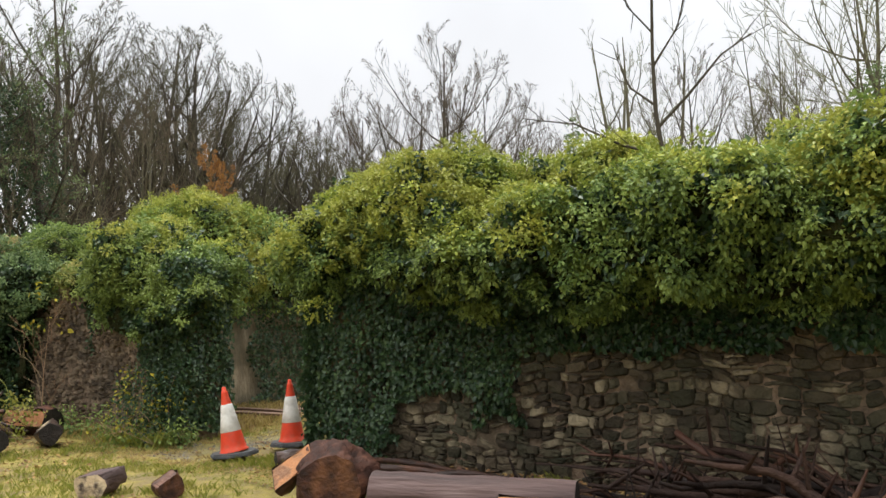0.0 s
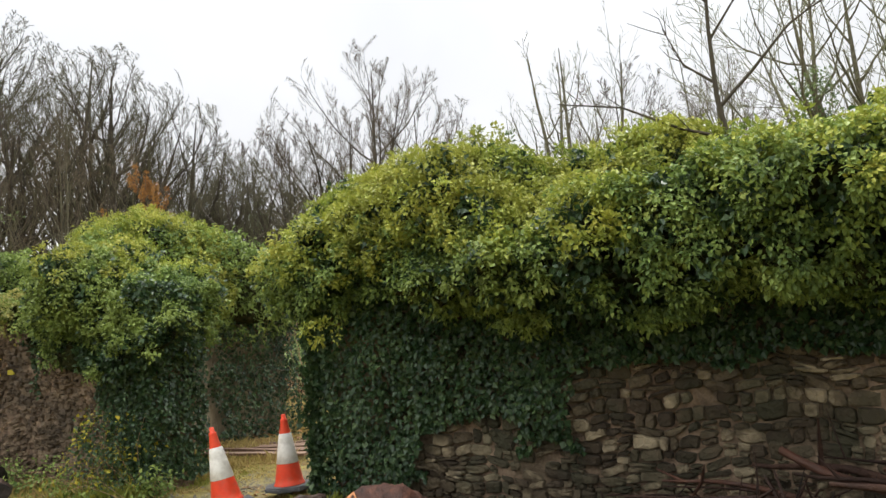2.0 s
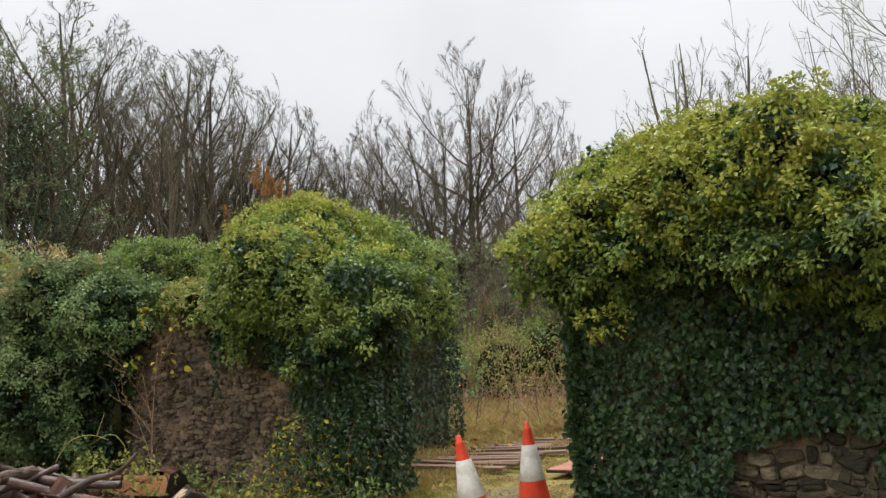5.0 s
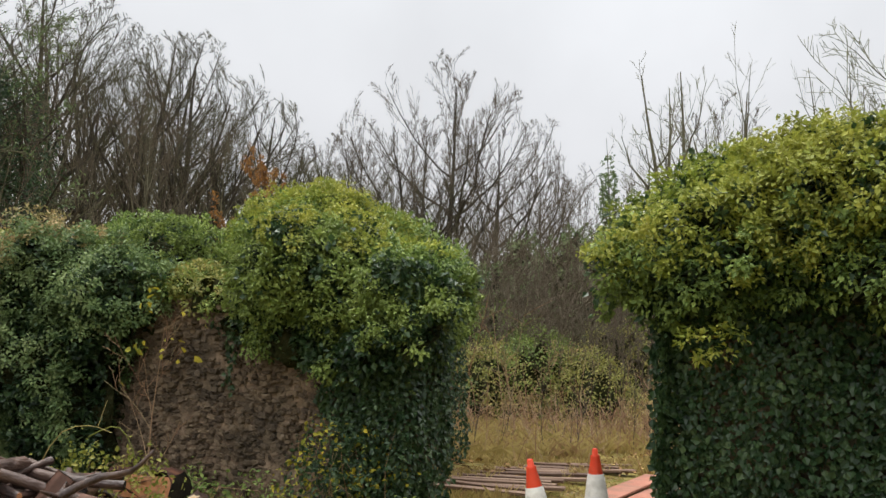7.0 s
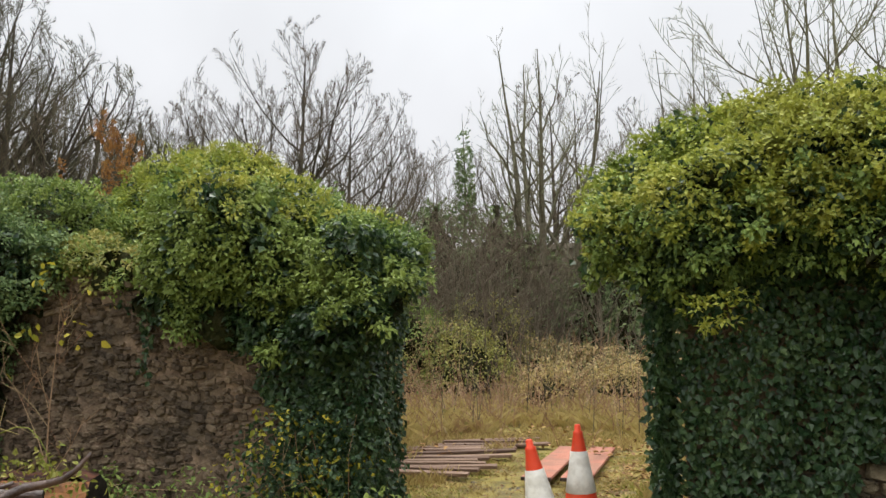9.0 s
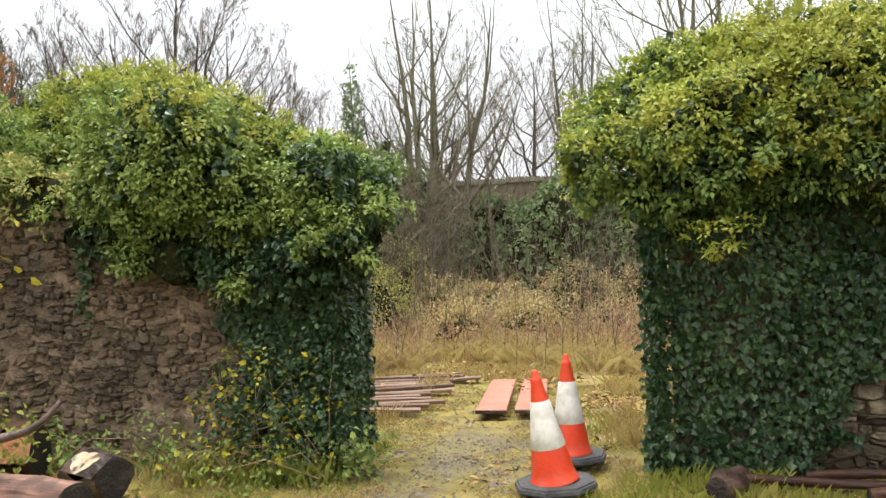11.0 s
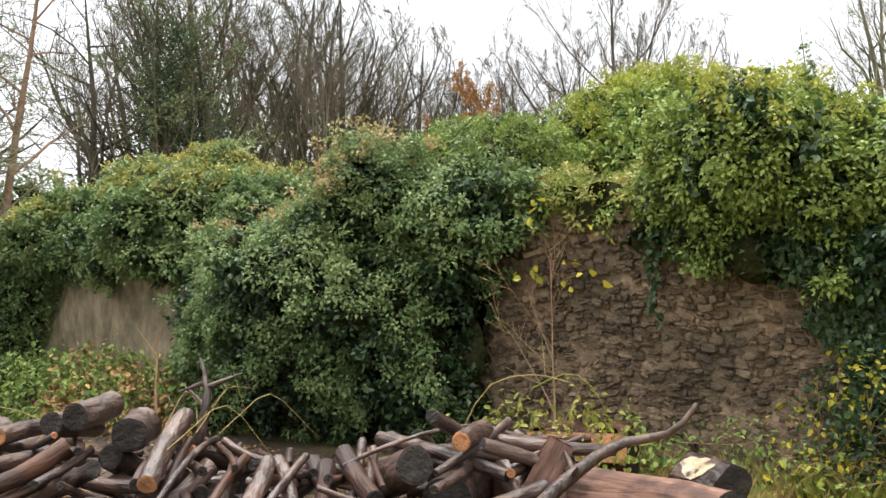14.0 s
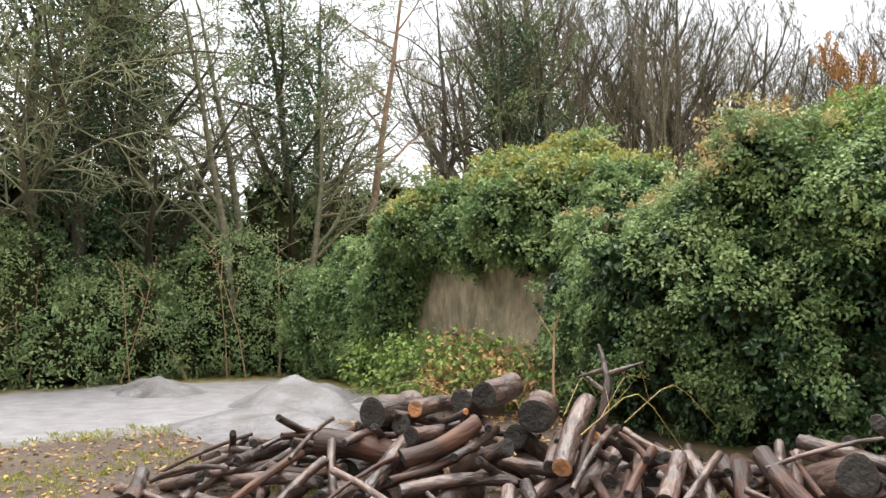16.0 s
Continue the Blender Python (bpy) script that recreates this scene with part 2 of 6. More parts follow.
RED_BOARD = mat("red_painted_board", [(0.24, 0.085, 0.055), (0.36, 0.14, 0.09), (0.44, 0.2, 0.14)], scale=5, rough=0.65, bump=0.3, stretch=(1, 0.3, 1), second=(0.20, 0.12, 0.08), second_scale=3)
OLD_PLANK = mat("weathered_plank", [(0.07, 0.042, 0.03), (0.16, 0.10, 0.07), (0.28, 0.19, 0.135)], scale=6, rough=0.85, bump=0.6, stretch=(0.15, 1, 1), obj=True)
SAND = mat("wet_grey_stone_dust", [(0.065, 0.06, 0.06), (0.12, 0.113, 0.114), (0.175, 0.166, 0.169)], scale=3.5, rough=0.6, bump=1.0, bscale=14, spec=0.4, second=(0.07, 0.06, 0.05), second_scale=2.2)
DEAD_LEAF = mat("dead_leaf", [(0.08, 0.04, 0.02), (0.2, 0.11, 0.05), (0.36, 0.21, 0.08), (0.44, 0.34, 0.12)], scale=4, rough=0.8, bump=0, island=True)
STONE_CHIP = mat("loose_stone", [(0.07, 0.062, 0.05), (0.14, 0.125, 0.10), (0.24, 0.215, 0.175)], scale=6, rough=0.9, bump=0.5, island=True)


def ground_material():
    """Moss and grass, gravel in the gateway, leaf mould along the logs and wet stone dust to the west."""
    m = bpy.data.materials.new("ground_cover")
    m.use_nodes = True
    n, l = m.node_tree.nodes, m.node_tree.links
    b = n["Principled BSDF"]
    pos = n.new("ShaderNodeNewGeometry").outputs["Position"]
    sep = n.new("ShaderNodeSeparateXYZ")
    l.new(pos, sep.inputs[0])

    def tex(scale, detail=6):
        t = n.new("ShaderNodeTexNoise")
        t.inputs["Scale"].default_value, t.inputs["Detail"].default_value, t.inputs["Roughness"].default_value = scale, detail, 0.65
        l.new(pos, t.inputs["Vector"])
        return t.outputs[0]

    def ramp(v, cols, lo=0.3, hi=0.7):
        r = n.new("ShaderNodeValToRGB")
        while len(r.color_ramp.elements) < len(cols):
            r.color_ramp.elements.new(0.5)
        for i, c in enumerate(cols):
            r.color_ramp.elements[i].position = lo + (hi - lo) * i / (len(cols) - 1)
            r.color_ramp.elements[i].color = (*c, 1)
        l.new(v, r.inputs[0])
        return r.outputs[0]

    def calc(op, a, c, clamp=False):
        k = n.new("ShaderNodeMath")
        k.operation, k.use_clamp = op, clamp
        for i, v in enumerate((a, c)):
            if isinstance(v, (int, float)):
                k.inputs[i].default_value = v
            else:
                l.new(v, k.inputs[i])
        return k.outputs[0]

    def near(axis, centre, half, soft):
        d = calc("ABSOLUTE", calc("SUBTRACT", sep.outputs[axis], centre), 0)
        return calc("MULTIPLY", calc("SUBTRACT", half + soft, d), 1 / (2 * soft), True)

    def blend(f, a, c):
        x = n.new("ShaderNodeMix")
        x.data_type = "RGBA"
        l.new(f, x.inputs[0])
        l.new(a, x.inputs[6])
        l.new(c, x.inputs[7])
        return x.outputs[2]

    big, mid, fine = tex(0.7, 5), tex(3.5), tex(22)
    grass = ramp(mid, [(0.075, 0.06, 0.022), (0.155, 0.125, 0.03), (0.25, 0.20, 0.045), (0.18, 0.125, 0.06)])
    mould = ramp(fine, [(0.022, 0.016, 0.012), (0.058, 0.04, 0.029), (0.11, 0.078, 0.056)])
    gravel = ramp(fine, [(0.06, 0.053, 0.042), (0.13, 0.118, 0.097), (0.22, 0.20, 0.17)])
    dust = ramp(mid, [(0.11, 0.10, 0.10), (0.18, 0.17, 0.173), (0.24, 0.23, 0.234)])
    scuff = n.new("ShaderNodeMapRange")
    scuff.inputs[1].default_value, scuff.inputs[2].default_value, scuff.inputs[4].default_value = 0.5, 0.62, 0.75
    l.new(tex(1.7, 7), scuff.inputs[0])
    grass = blend(scuff.outputs[0], grass, ramp(fine, [(0.06, 0.042, 0.022), (0.125, 0.09, 0.048), (0.2, 0.15, 0.085)]))
    wob = calc("MULTIPLY", calc("SUBTRACT", big, 0.5), 2.2)
    wob2 = calc("MULTIPLY", calc("SUBTRACT", mid, 0.5), 1.4)
    wobble = calc("ADD", wob, wob2)
    f_gravel = calc("MULTIPLY", near("X", -8.15, 0.2, 0.5), near("Y", 7.4, 1.3, 1.0))
    f_gravel = calc("ADD", calc("SUBTRACT", calc("MULTIPLY", f_gravel, 1.6), 0.55), wobble, True)
    f_mould = calc("MAXIMUM", calc("MULTIPLY", near("X", -15.4, 4.6, 0.8), near("Y", 2.8, 4.0, 0.9)), calc("MULTIPLY", near("X", -2.2, 3.2, 0.8), near("Y", 6.0, 1.1, 0.5)))
    f_mould = calc("ADD", calc("SUBTRACT", calc("MULTIPLY", f_mould, 1.7), 0.5), wobble, True)
    f_dust = calc("MULTIPLY", near("X", -21.2, 3.2, 0.9), near("Y", 2.4, 3.4, 1.0))
    f_dust = calc("ADD", calc("SUBTRACT", calc("MULTIPLY", f_dust, 2.4), 0.75), calc("MULTIPLY", wobble, 0.7), True)
    col = blend(f_gravel, grass, gravel)
    col = blend(f_mould, col, mould)
    col = blend(f_dust, col, dust)
    l.new(col, b.inputs["Base Color"])
    l.new(calc("SUBTRACT", 0.9, calc("MULTIPLY", f_dust, 0.42)), b.inputs["Roughness"])
    b.inputs["Specular IOR Level"].default_value = 0.35
    bp = n.new("ShaderNodeBump")
    bp.inputs["Strength"].default_value, bp.inputs["Distance"].default_value = 0.7, 0.03
    l.new(calc("ADD", tex(14), calc("MULTIPLY", fine, 0.5)), bp.inputs["Height"])
    l.new(bp.outputs[0], b.inputs["Normal"])
    return m


GROUND = ground_material()

# ---- mesh helpers ----
def hash3(ix, iy, iz, seed):
    h = (ix * 374761393 + iy * 668265263 + iz * 1274126177 + seed * 974634777) & 0xFFFFFFFF
    h = ((h ^ (h >> 13)) * 1103515245) & 0xFFFFFFFF
    return ((h ^ (h >> 16)) & 0xFFFF) / 65535.0


def lump(p, size, seed=0):
    """Smooth noise from -1 to 1 at points p, with features about size metres across."""
    q = np.asarray(p, float) / size
    i = np.floor(q).astype(np.int64)
    f = q - i
    f = f * f * (3 - 2 * f)
    total = 0
    for a in (0, 1):
        for b in (0, 1):
            for c in (0, 1):
                w = (f[..., 0] if a else 1 - f[..., 0]) * (f[..., 1] if b else 1 - f[..., 1]) * (f[..., 2] if c else 1 - f[..., 2])
                total = total + w * hash3(i[..., 0] + a, i[..., 1] + b, i[..., 2] + c, seed)
    return total * 2 - 1


def unit(v):
    return v / np.maximum(np.linalg.norm(v, axis=-1, keepdims=True), 1e-9)


def raw_mesh(name, verts, faces, smooth=False):
    """A mesh from a vertex array and an (n, 3) or (n, 4) face array."""
    me = bpy.data.meshes.new(name)
    verts, faces = np.asarray(verts, np.float32), np.asarray(faces, np.int32)
    k = faces.shape[1]
    me.vertices.add(len(verts))
    me.vertices.foreach_set("co", verts.ravel())
    me.loops.add(faces.size)
    me.loops.foreach_set("vertex_index", faces.ravel())
    me.polygons.add(len(faces))
    me.polygons.foreach_set("loop_start", np.arange(0, faces.size, k, dtype=np.int32))
    me.polygons.foreach_set("use_smooth", np.full(len(faces), smooth))
    me.update(calc_edges=True)
    me.validate()
    return me


def part(name, me, material, parent=None, label="", m=None):
    """Links a mesh or bmesh as one object under a thing or a part."""
    if isinstance(me, bmesh.types.BMesh):
        bm, me = me, bpy.data.meshes.new(name)
        bm.to_mesh(me)
        bm.free()
    if material is not None and not me.materials:
        me.materials.append(material)
    ob = new(name, me)
    ob.parent = parent
    if m is not None:
        ob.matrix_basis = m
    if label:
        tagged(ob, label)
    return ob


def empty(name, m, label, category, group="", kind=""):
    ob = new(name)
    ob.empty_display_size = 0.1
    ob.matrix_basis = m
    return tagged(ob, label, category, group, kind)


def leaf_arrays(base, axis, face, length, width, plain=False):
    """Folded oval leaves of four triangles each; plain ones, for far growth, have two."""
    side = unit(np.cross(axis, face))
    up = unit(np.cross(side, axis))
    L, W = length[:, None], width[:, None]
    b = base
    l1 = b + axis * L * 0.33 + side * W * 0.5 + up * W * 0.14
    r1 = b + axis * L * 0.33 - side * W * 0.5 + up * W * 0.14
    l2 = b + axis * L * 0.72 + side * W * 0.34 + up * W * 0.05
    r2 = b + axis * L * 0.72 - side * W * 0.34 + up * W * 0.05
    t = b + axis * L - up * L * 0.12
    n = len(base)
    if plain:
        verts = np.stack([b, l1 + axis * L * 0.12, t, r1 + axis * L * 0.12], 1).reshape(-1, 3)
        return verts, np.arange(n)[:, None] * 4 + np.array([[0, 1, 2, 3]])
    verts = np.stack([b, l1, l2, t, r2, r1], 1).reshape(-1, 3)
    o = np.arange(n)[:, None] * 6
    faces = np.concatenate([o + [0, 1, 2, 3], o + [0, 3, 4, 5]], 0)
    return verts, faces


def surface_points(surf, count, rng, nu=90, nv=40):
    """Points and normals spread evenly over a surface given as a function of u and v from 0 to 1."""
    u, v = np.meshgrid(np.linspace(0, 1, nu + 1), np.linspace(0, 1, nv + 1), indexing="ij")
    g = surf(u, v)
    du, dv = g[1:, :-1] - g[:-1, :-1], g[:-1, 1:] - g[:-1, :-1]
    area = np.linalg.norm(np.cross(du, dv), axis=-1).ravel()
    pick = rng.choice(len(area), count, p=area / area.sum())
    uu = (pick // nv + rng.random(count)) / nu
    vv = (pick % nv + rng.random(count)) / nv
    e = 0.004
    p = surf(uu, vv)
    n = unit(np.cross(surf(uu + e, vv) - p, surf(uu, vv + e) - p))
    return p, n


def foliage(name, surf, count, length, material, parent, rng, per=6, out=0.05, droop=0.35, slim=0.5, label="", flip=1, keep=None, spread=0.09, plain=False):
    """Clusters of leaves over a surface: shoots that lean outwards, each with a rosette of drooping leaves."""
    p, n = surface_points(surf, count, rng)
    n = n * flip
    if keep is not None:
        ok = keep(p)
        p, n = p[ok], n[ok]
    c = len(p)
    shoot = unit(n + np.array([0, 0, 0.15]) + rng.normal(0, 0.35, (c, 3)))
    tip = p + n * (rng.normal(out, 0.065, (c, 1)) + 0.11 * lump(p, 0.24, 73)[:, None]) + shoot * rng.random((c, 1)) * out
    base = np.repeat(tip, per, 0) + rng.normal(0, spread * 0.35, (c * per, 3))
    s = np.repeat(shoot, per, 0)
    ax = unit(s * 0.55 + unit(rng.normal(0, 1, (c * per, 3))) * 0.85 - np.array([0, 0, droop]))
    fc = unit(np.repeat(n, per, 0) * 0.8 + np.array([0, 0, 0.7]) + rng.normal(0, 0.35, (c * per, 3)))
    ln = length * rng.uniform(0.6, 1.25, c * per)
    v, f = leaf_arrays(base, ax, fc, ln, ln * slim * rng.uniform(0.8, 1.2, c * per), plain)
    return part(name, raw_mesh(name, v, f), material, parent, label)


def clumps(name, surf, count, length, material, parent, rng, size=0.105, per=54, out=0.11, slim=0.62, droop=0.3, keep=None, cell=0.115, lift=0.8):
    """Shoot heads over a surface: small domes of overlapping leaves held up and out, with deep gaps between them."""
    p, n = surface_points(surf, count, rng)
    if keep is not None:
        ok = keep(p)
        p, n = p[ok], n[ok]
    _, first = np.unique(np.floor(p / cell).astype(np.int64), axis=0, return_index=True)
    p, n = p[np.sort(first)], n[np.sort(first)]
    c = len(p)
    head = unit(n * 0.75 + np.array([0, 0, lift]) + rng.normal(0, 0.25, (c, 3)))
    centre = p + n * (out * rng.uniform(0.1, 1.5, (c, 1)) + 0.09 * lump(p, 0.35, 73)[:, None])
    big = np.repeat(size * rng.uniform(0.6, 1.35, c), per)[:, None]
    a = np.repeat(head, per, 0)
    d = unit(a * 0.75 + rng.normal(0, 0.7, (c * per, 3)))
    base = np.repeat(centre, per, 0) + d * big * rng.uniform(0.35, 1.0, (c * per, 1)) - a * big * 0.25
    ax = unit(d * 0.75 + rng.normal(0, 0.5, (c * per, 3)) - np.array([0, 0, droop]))
    fc = unit(d * 0.9 + a * 0.8 + np.array([0, 0, 0.25]) + rng.normal(0, 0.28, (c * per, 3)))
    ln = length * rng.uniform(0.6, 1.25, c * per)
    v, f = leaf_arrays(base, ax, fc, ln, ln * slim * rng.uniform(0.8, 1.2, c * per), True)
    return part(name, raw_mesh(name, v, f), material, parent)


def core(name, surf, material, parent, inset=0.1, flip=1, nu=60, nv=24, trim=0.0):
    u, v = np.meshgrid(np.linspace(trim, 1 - trim, nu), np.linspace(0, 1, nv), indexing="ij")
    g = surf(u, v)
    e = 0.004
    n = unit(np.cross(surf(u + e, v) - g, surf(u, v + e) - g)) * flip
    g = g - n * inset
    i, j = np.meshgrid(np.arange(nu - 1), np.arange(nv - 1), indexing="ij")
    a = (i * nv + j).ravel()
    return part(name, raw_mesh(name, g.reshape(-1, 3), np.stack([a, a + nv, a + nv + 1, a + 1], 1), True), material, parent)


def mound(cx, cy, cz, rx, ry, rz, rough=0.16, size=0.5, seed=0):
    """A lumpy ellipsoid as a surface of u and v."""
    def surf(u, v):
        th, ph = u * 2 * np.pi, (v - 0.5) * np.pi * 0.98
        d = np.stack([np.cos(th) * np.cos(ph), np.sin(th) * np.cos(ph), np.sin(ph)], -1)
        q = d * np.array([rx, ry, rz])
        w = q + np.array([cx, cy, cz])
        k = 1 + rough * lump(w, size, seed) + rough * 0.6 * lump(w, size * 0.4, seed + 1)
        return np.array([cx, cy, cz]) + q * k[..., None]
    return surf


def tubes(branches):
    """Tapered tubes along polylines: (points, radii, sides)."""
    vs, fs, o = [], [], 0
    for pts, rad, k in branches:
        pts = np.asarray(pts, float)
        d = np.gradient(pts, axis=0)
        d = unit(d)
        ref = np.array([0.31, 0.87, 0.38]) if abs(d[0, 2]) > 0.7 else np.array([0, 0, 1.0])
        a = unit(np.cross(d, ref))
        b = np.cross(d, a)
        th = np.arange(k) * 2 * np.pi / k
        ring = pts[:, None] + np.asarray(rad)[:, None, None] * (np.cos(th)[None, :, None] * a[:, None] + np.sin(th)[None, :, None] * b[:, None])
        vs.append(ring.reshape(-1, 3))
        m = len(pts)
        i, j = np.meshgrid(np.arange(m - 1), np.arange(k), indexing="ij")
        i, j = i.ravel(), j.ravel()
        j2 = (j + 1) % k
        fs.append(np.stack([i * k + j, i * k + j2, (i + 1) * k + j2, (i + 1) * k + j], 1) + o)
        o += m * k
    return np.concatenate(vs), np.concatenate(fs)


def piecewise(x, xs, ys):
    return np.interp(x, xs, ys)

# ---- ground ----
def axis_steps(lo, hi, step, far):
    inner = np.arange(lo, hi + step / 2, step)
    grow = np.cumsum(step * 1.35 ** np.arange(1, 40))
    grow = grow[grow < far]
    return np.concatenate([lo - grow[::-1], inner, hi + grow])


def ground_height(x, y):
    p = np.stack([x, y, np.zeros_like(x)], -1)
    h = 0.035 * lump(p, 1.6, 3) + 0.018 * lump(p, 0.45, 4)
    rut = np.exp(-((x + 8.0) / 0.8) ** 2) * 0.03
    return h - rut - 0.02


gx, gy = axis_steps(-27, 3, 0.15, 1500), axis_steps(-3, 16, 0.15, 1500)
X, Y = np.meshgrid(gx, gy, indexing="ij")
Z = ground_height(X, Y)
i, j = np.meshgrid(np.arange(len(gx) - 1), np.arange(len(gy) - 1), indexing="ij")
a = (i * len(gy) + j).ravel()
ground = part("ground", raw_mesh("ground", np.stack([X, Y, Z], -1).reshape(-1, 3), np.stack([a, a + len(gy), a + len(gy) + 1, a + 1], 1), True), GROUND)
tagged(ground, "mossy grass ground with gravel, leaf mould and wet dust", "ground", kind="structure")


# ---- the walls ----
WALL_Y, WALL_T = 6.84, 0.55


def wall_body(name, x0, x1, y0, y1, top, seed, label, material=MORTAR, step=0.12):
    """A rubble wall core with uneven faces; top is a function of x."""
    xs = np.arange(x0, x1 + 1e-6, (x1 - x0) / max(2, round((x1 - x0) / step)))
    prof = [(y0, 0.0), (y0, 0.2), (y0, 0.4), (y0, 0.6), (y0, 0.8), (y0, 1.0), (y1, 1.0), (y1, 0.5), (y1, 0.0)]
    rows = []
    for y, f in prof:
        z = -0.15 + (top(xs) + 0.15) * f
        p = np.stack([xs, np.full_like(xs, y), z], -1)
        p[:, 1] += 0.03 * lump(p, 0.3, seed)
        p[:, 2] += (0.05 * lump(p, 0.35, seed + 1)) * (f > 0.9)
        rows.append(p)
    g = np.stack(rows, 1)
    nx, nz = g.shape[:2]
    i, j = np.meshgrid(np.arange(nx - 1), np.arange(nz - 1), indexing="ij")
    a = (i * nz + j).ravel()
    me_faces = np.stack([a, a + nz, a + nz + 1, a + 1], 1)
    v = g.reshape(-1, 3)
    caps = []
    for e in (0, nx - 1):
        o = e * nz
        for q in ((0, 1, 7, 8), (1, 2, 3, 7), (3, 4, 5, 7), (5, 6, 7, 5)):
            caps.append([o + k for k in q[:4]] if len(set(q)) == 4 else [o + 5, o + 6, o + 7, o + 5])
    caps = [c for c in caps if len(set(c)) == 4]
    ob = part(name, raw_mesh(name, v, np.concatenate([me_faces, np.array(caps)])), material)
    return tagged(ob, label, "wall", kind="structure")


right_top = lambda x: piecewise(x, [-6.7, -6.0, 3.5], [2.0, 2.3, 2.35])
left_top = lambda x: piecewise(x, [-23, -16, -12.5, -9.5, -8.8], [2.4, 2.2, 2.05, 2.05, 1.9])
wall_right = wall_body("wall_south_east", -6.5, 4.0, WALL_Y, WALL_Y + WALL_T, right_top, 11, "old rubble stone garden wall, half hidden by ivy")
wall_left = wall_body("wall_south_west", -22.5, -9.0, WALL_Y, WALL_Y + WALL_T, left_top, 21, "dark old rubble wall of thin flat stones under ivy")


def render_coat(x0, x1, z0, z1, y):
    """A flaking coat of lime render over the wall face, bulging and streaked by run-off."""
    u, w = np.meshgrid(np.linspace(x0, x1, 70), np.linspace(z0, z1, 34), indexing="ij")
    p = np.stack([u, 0 * u, w], -1)
    p[..., 1] = y + 0.035 * lump(p * [1, 1, 0.45], 0.28, 191) + 0.015 * lump(p * [1, 1, 0.25], 0.08, 192)
    i, j = np.meshgrid(np.arange(69), np.arange(33), indexing="ij")
    a = (i * 34 + j).ravel()
    part("render_coat", raw_mesh("render_coat", p.reshape(-1, 3), np.stack([a, a + 34, a + 35, a + 1], 1), True), RENDERED, wall_left, "streaked grey-brown old lime render")


render_coat(-21.5, -15.8, -0.1, 2.25, WALL_Y - 0.08)

# ---- ivy masses on the walls ----
def drape(x0, x1, top, front, low, back=0.75, rough=0.13, seed=0, y_wall=WALL_Y, sag=1.0):
    """The hanging cross-section of an ivy mass along the wall, from its lower edge over its bulge to its back."""
    def surf(u, v):
        x = x0 + (x1 - x0) * u
        T, F, L = top(x), front(x), low(x)
        q = np.stack([x, x * 0, x * 0], -1)
        L = L + 0.22 * lump(q, 0.55, seed + 7) + 0.1 * lump(q, 0.2, seed + 8)
        T = T + 0.12 * lump(q, 0.9, seed + 9) + 0.08 * lump(q, 0.35, seed + 6)
        end = np.clip(np.minimum(u, 1 - u) * (x1 - x0) / 0.5, 0.12, 1) ** 0.5
        ph = v * np.pi
        z = L + (T - L) * (1 - np.cos(ph)) / 2
        z = L + (z - L) * (0.6 + 0.4 * end)
        y = y_wall - 0.03 + back * v ** 3 - F * end * np.clip(np.sin(np.pi * v ** sag), 0, 1) ** 0.8 * (1 - 0.25 * v)
        p = np.stack([x + 0 * z, y, z], -1)
        k = rough * (1.2 * lump(p, 0.8, seed) + lump(p, 0.38, seed + 1) + 0.7 * lump(p, 0.17, seed + 2))
        wide = np.clip(np.sin(v * np.pi), 0, 1) ** 0.5
        p[..., 1] -= k * wide * 1.2
        p[..., 2] += k * 0.9 * (0.4 + v) * 0.8
        p[..., 0] += rough * lump(p + 9.0, 0.5, seed + 3)
        return p
    return surf


def ivy_mass(label, pieces, category="ivy"):
    """One ivy plant: every piece is (part name, surface, clusters, leaf length, leaf material, core trim, other)."""
    ob = empty("ivy", Matrix.Identity(4), label, category)
    for k, (name, surf, count, length, material, trim, extra) in enumerate(pieces):
        rng = np.random.default_rng(100 + k * 7 + count)
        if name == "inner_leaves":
            # Dark sheet and dark leaves behind the clumps put shade into the gaps.
            core("inner_growth", surf, IVY_SHADE_CORE, ob, 0.16, trim=trim)
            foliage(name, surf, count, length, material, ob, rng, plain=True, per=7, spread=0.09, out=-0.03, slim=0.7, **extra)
        else:
            clumps(name, surf, count, length, material, ob, rng, **extra)
    return ob


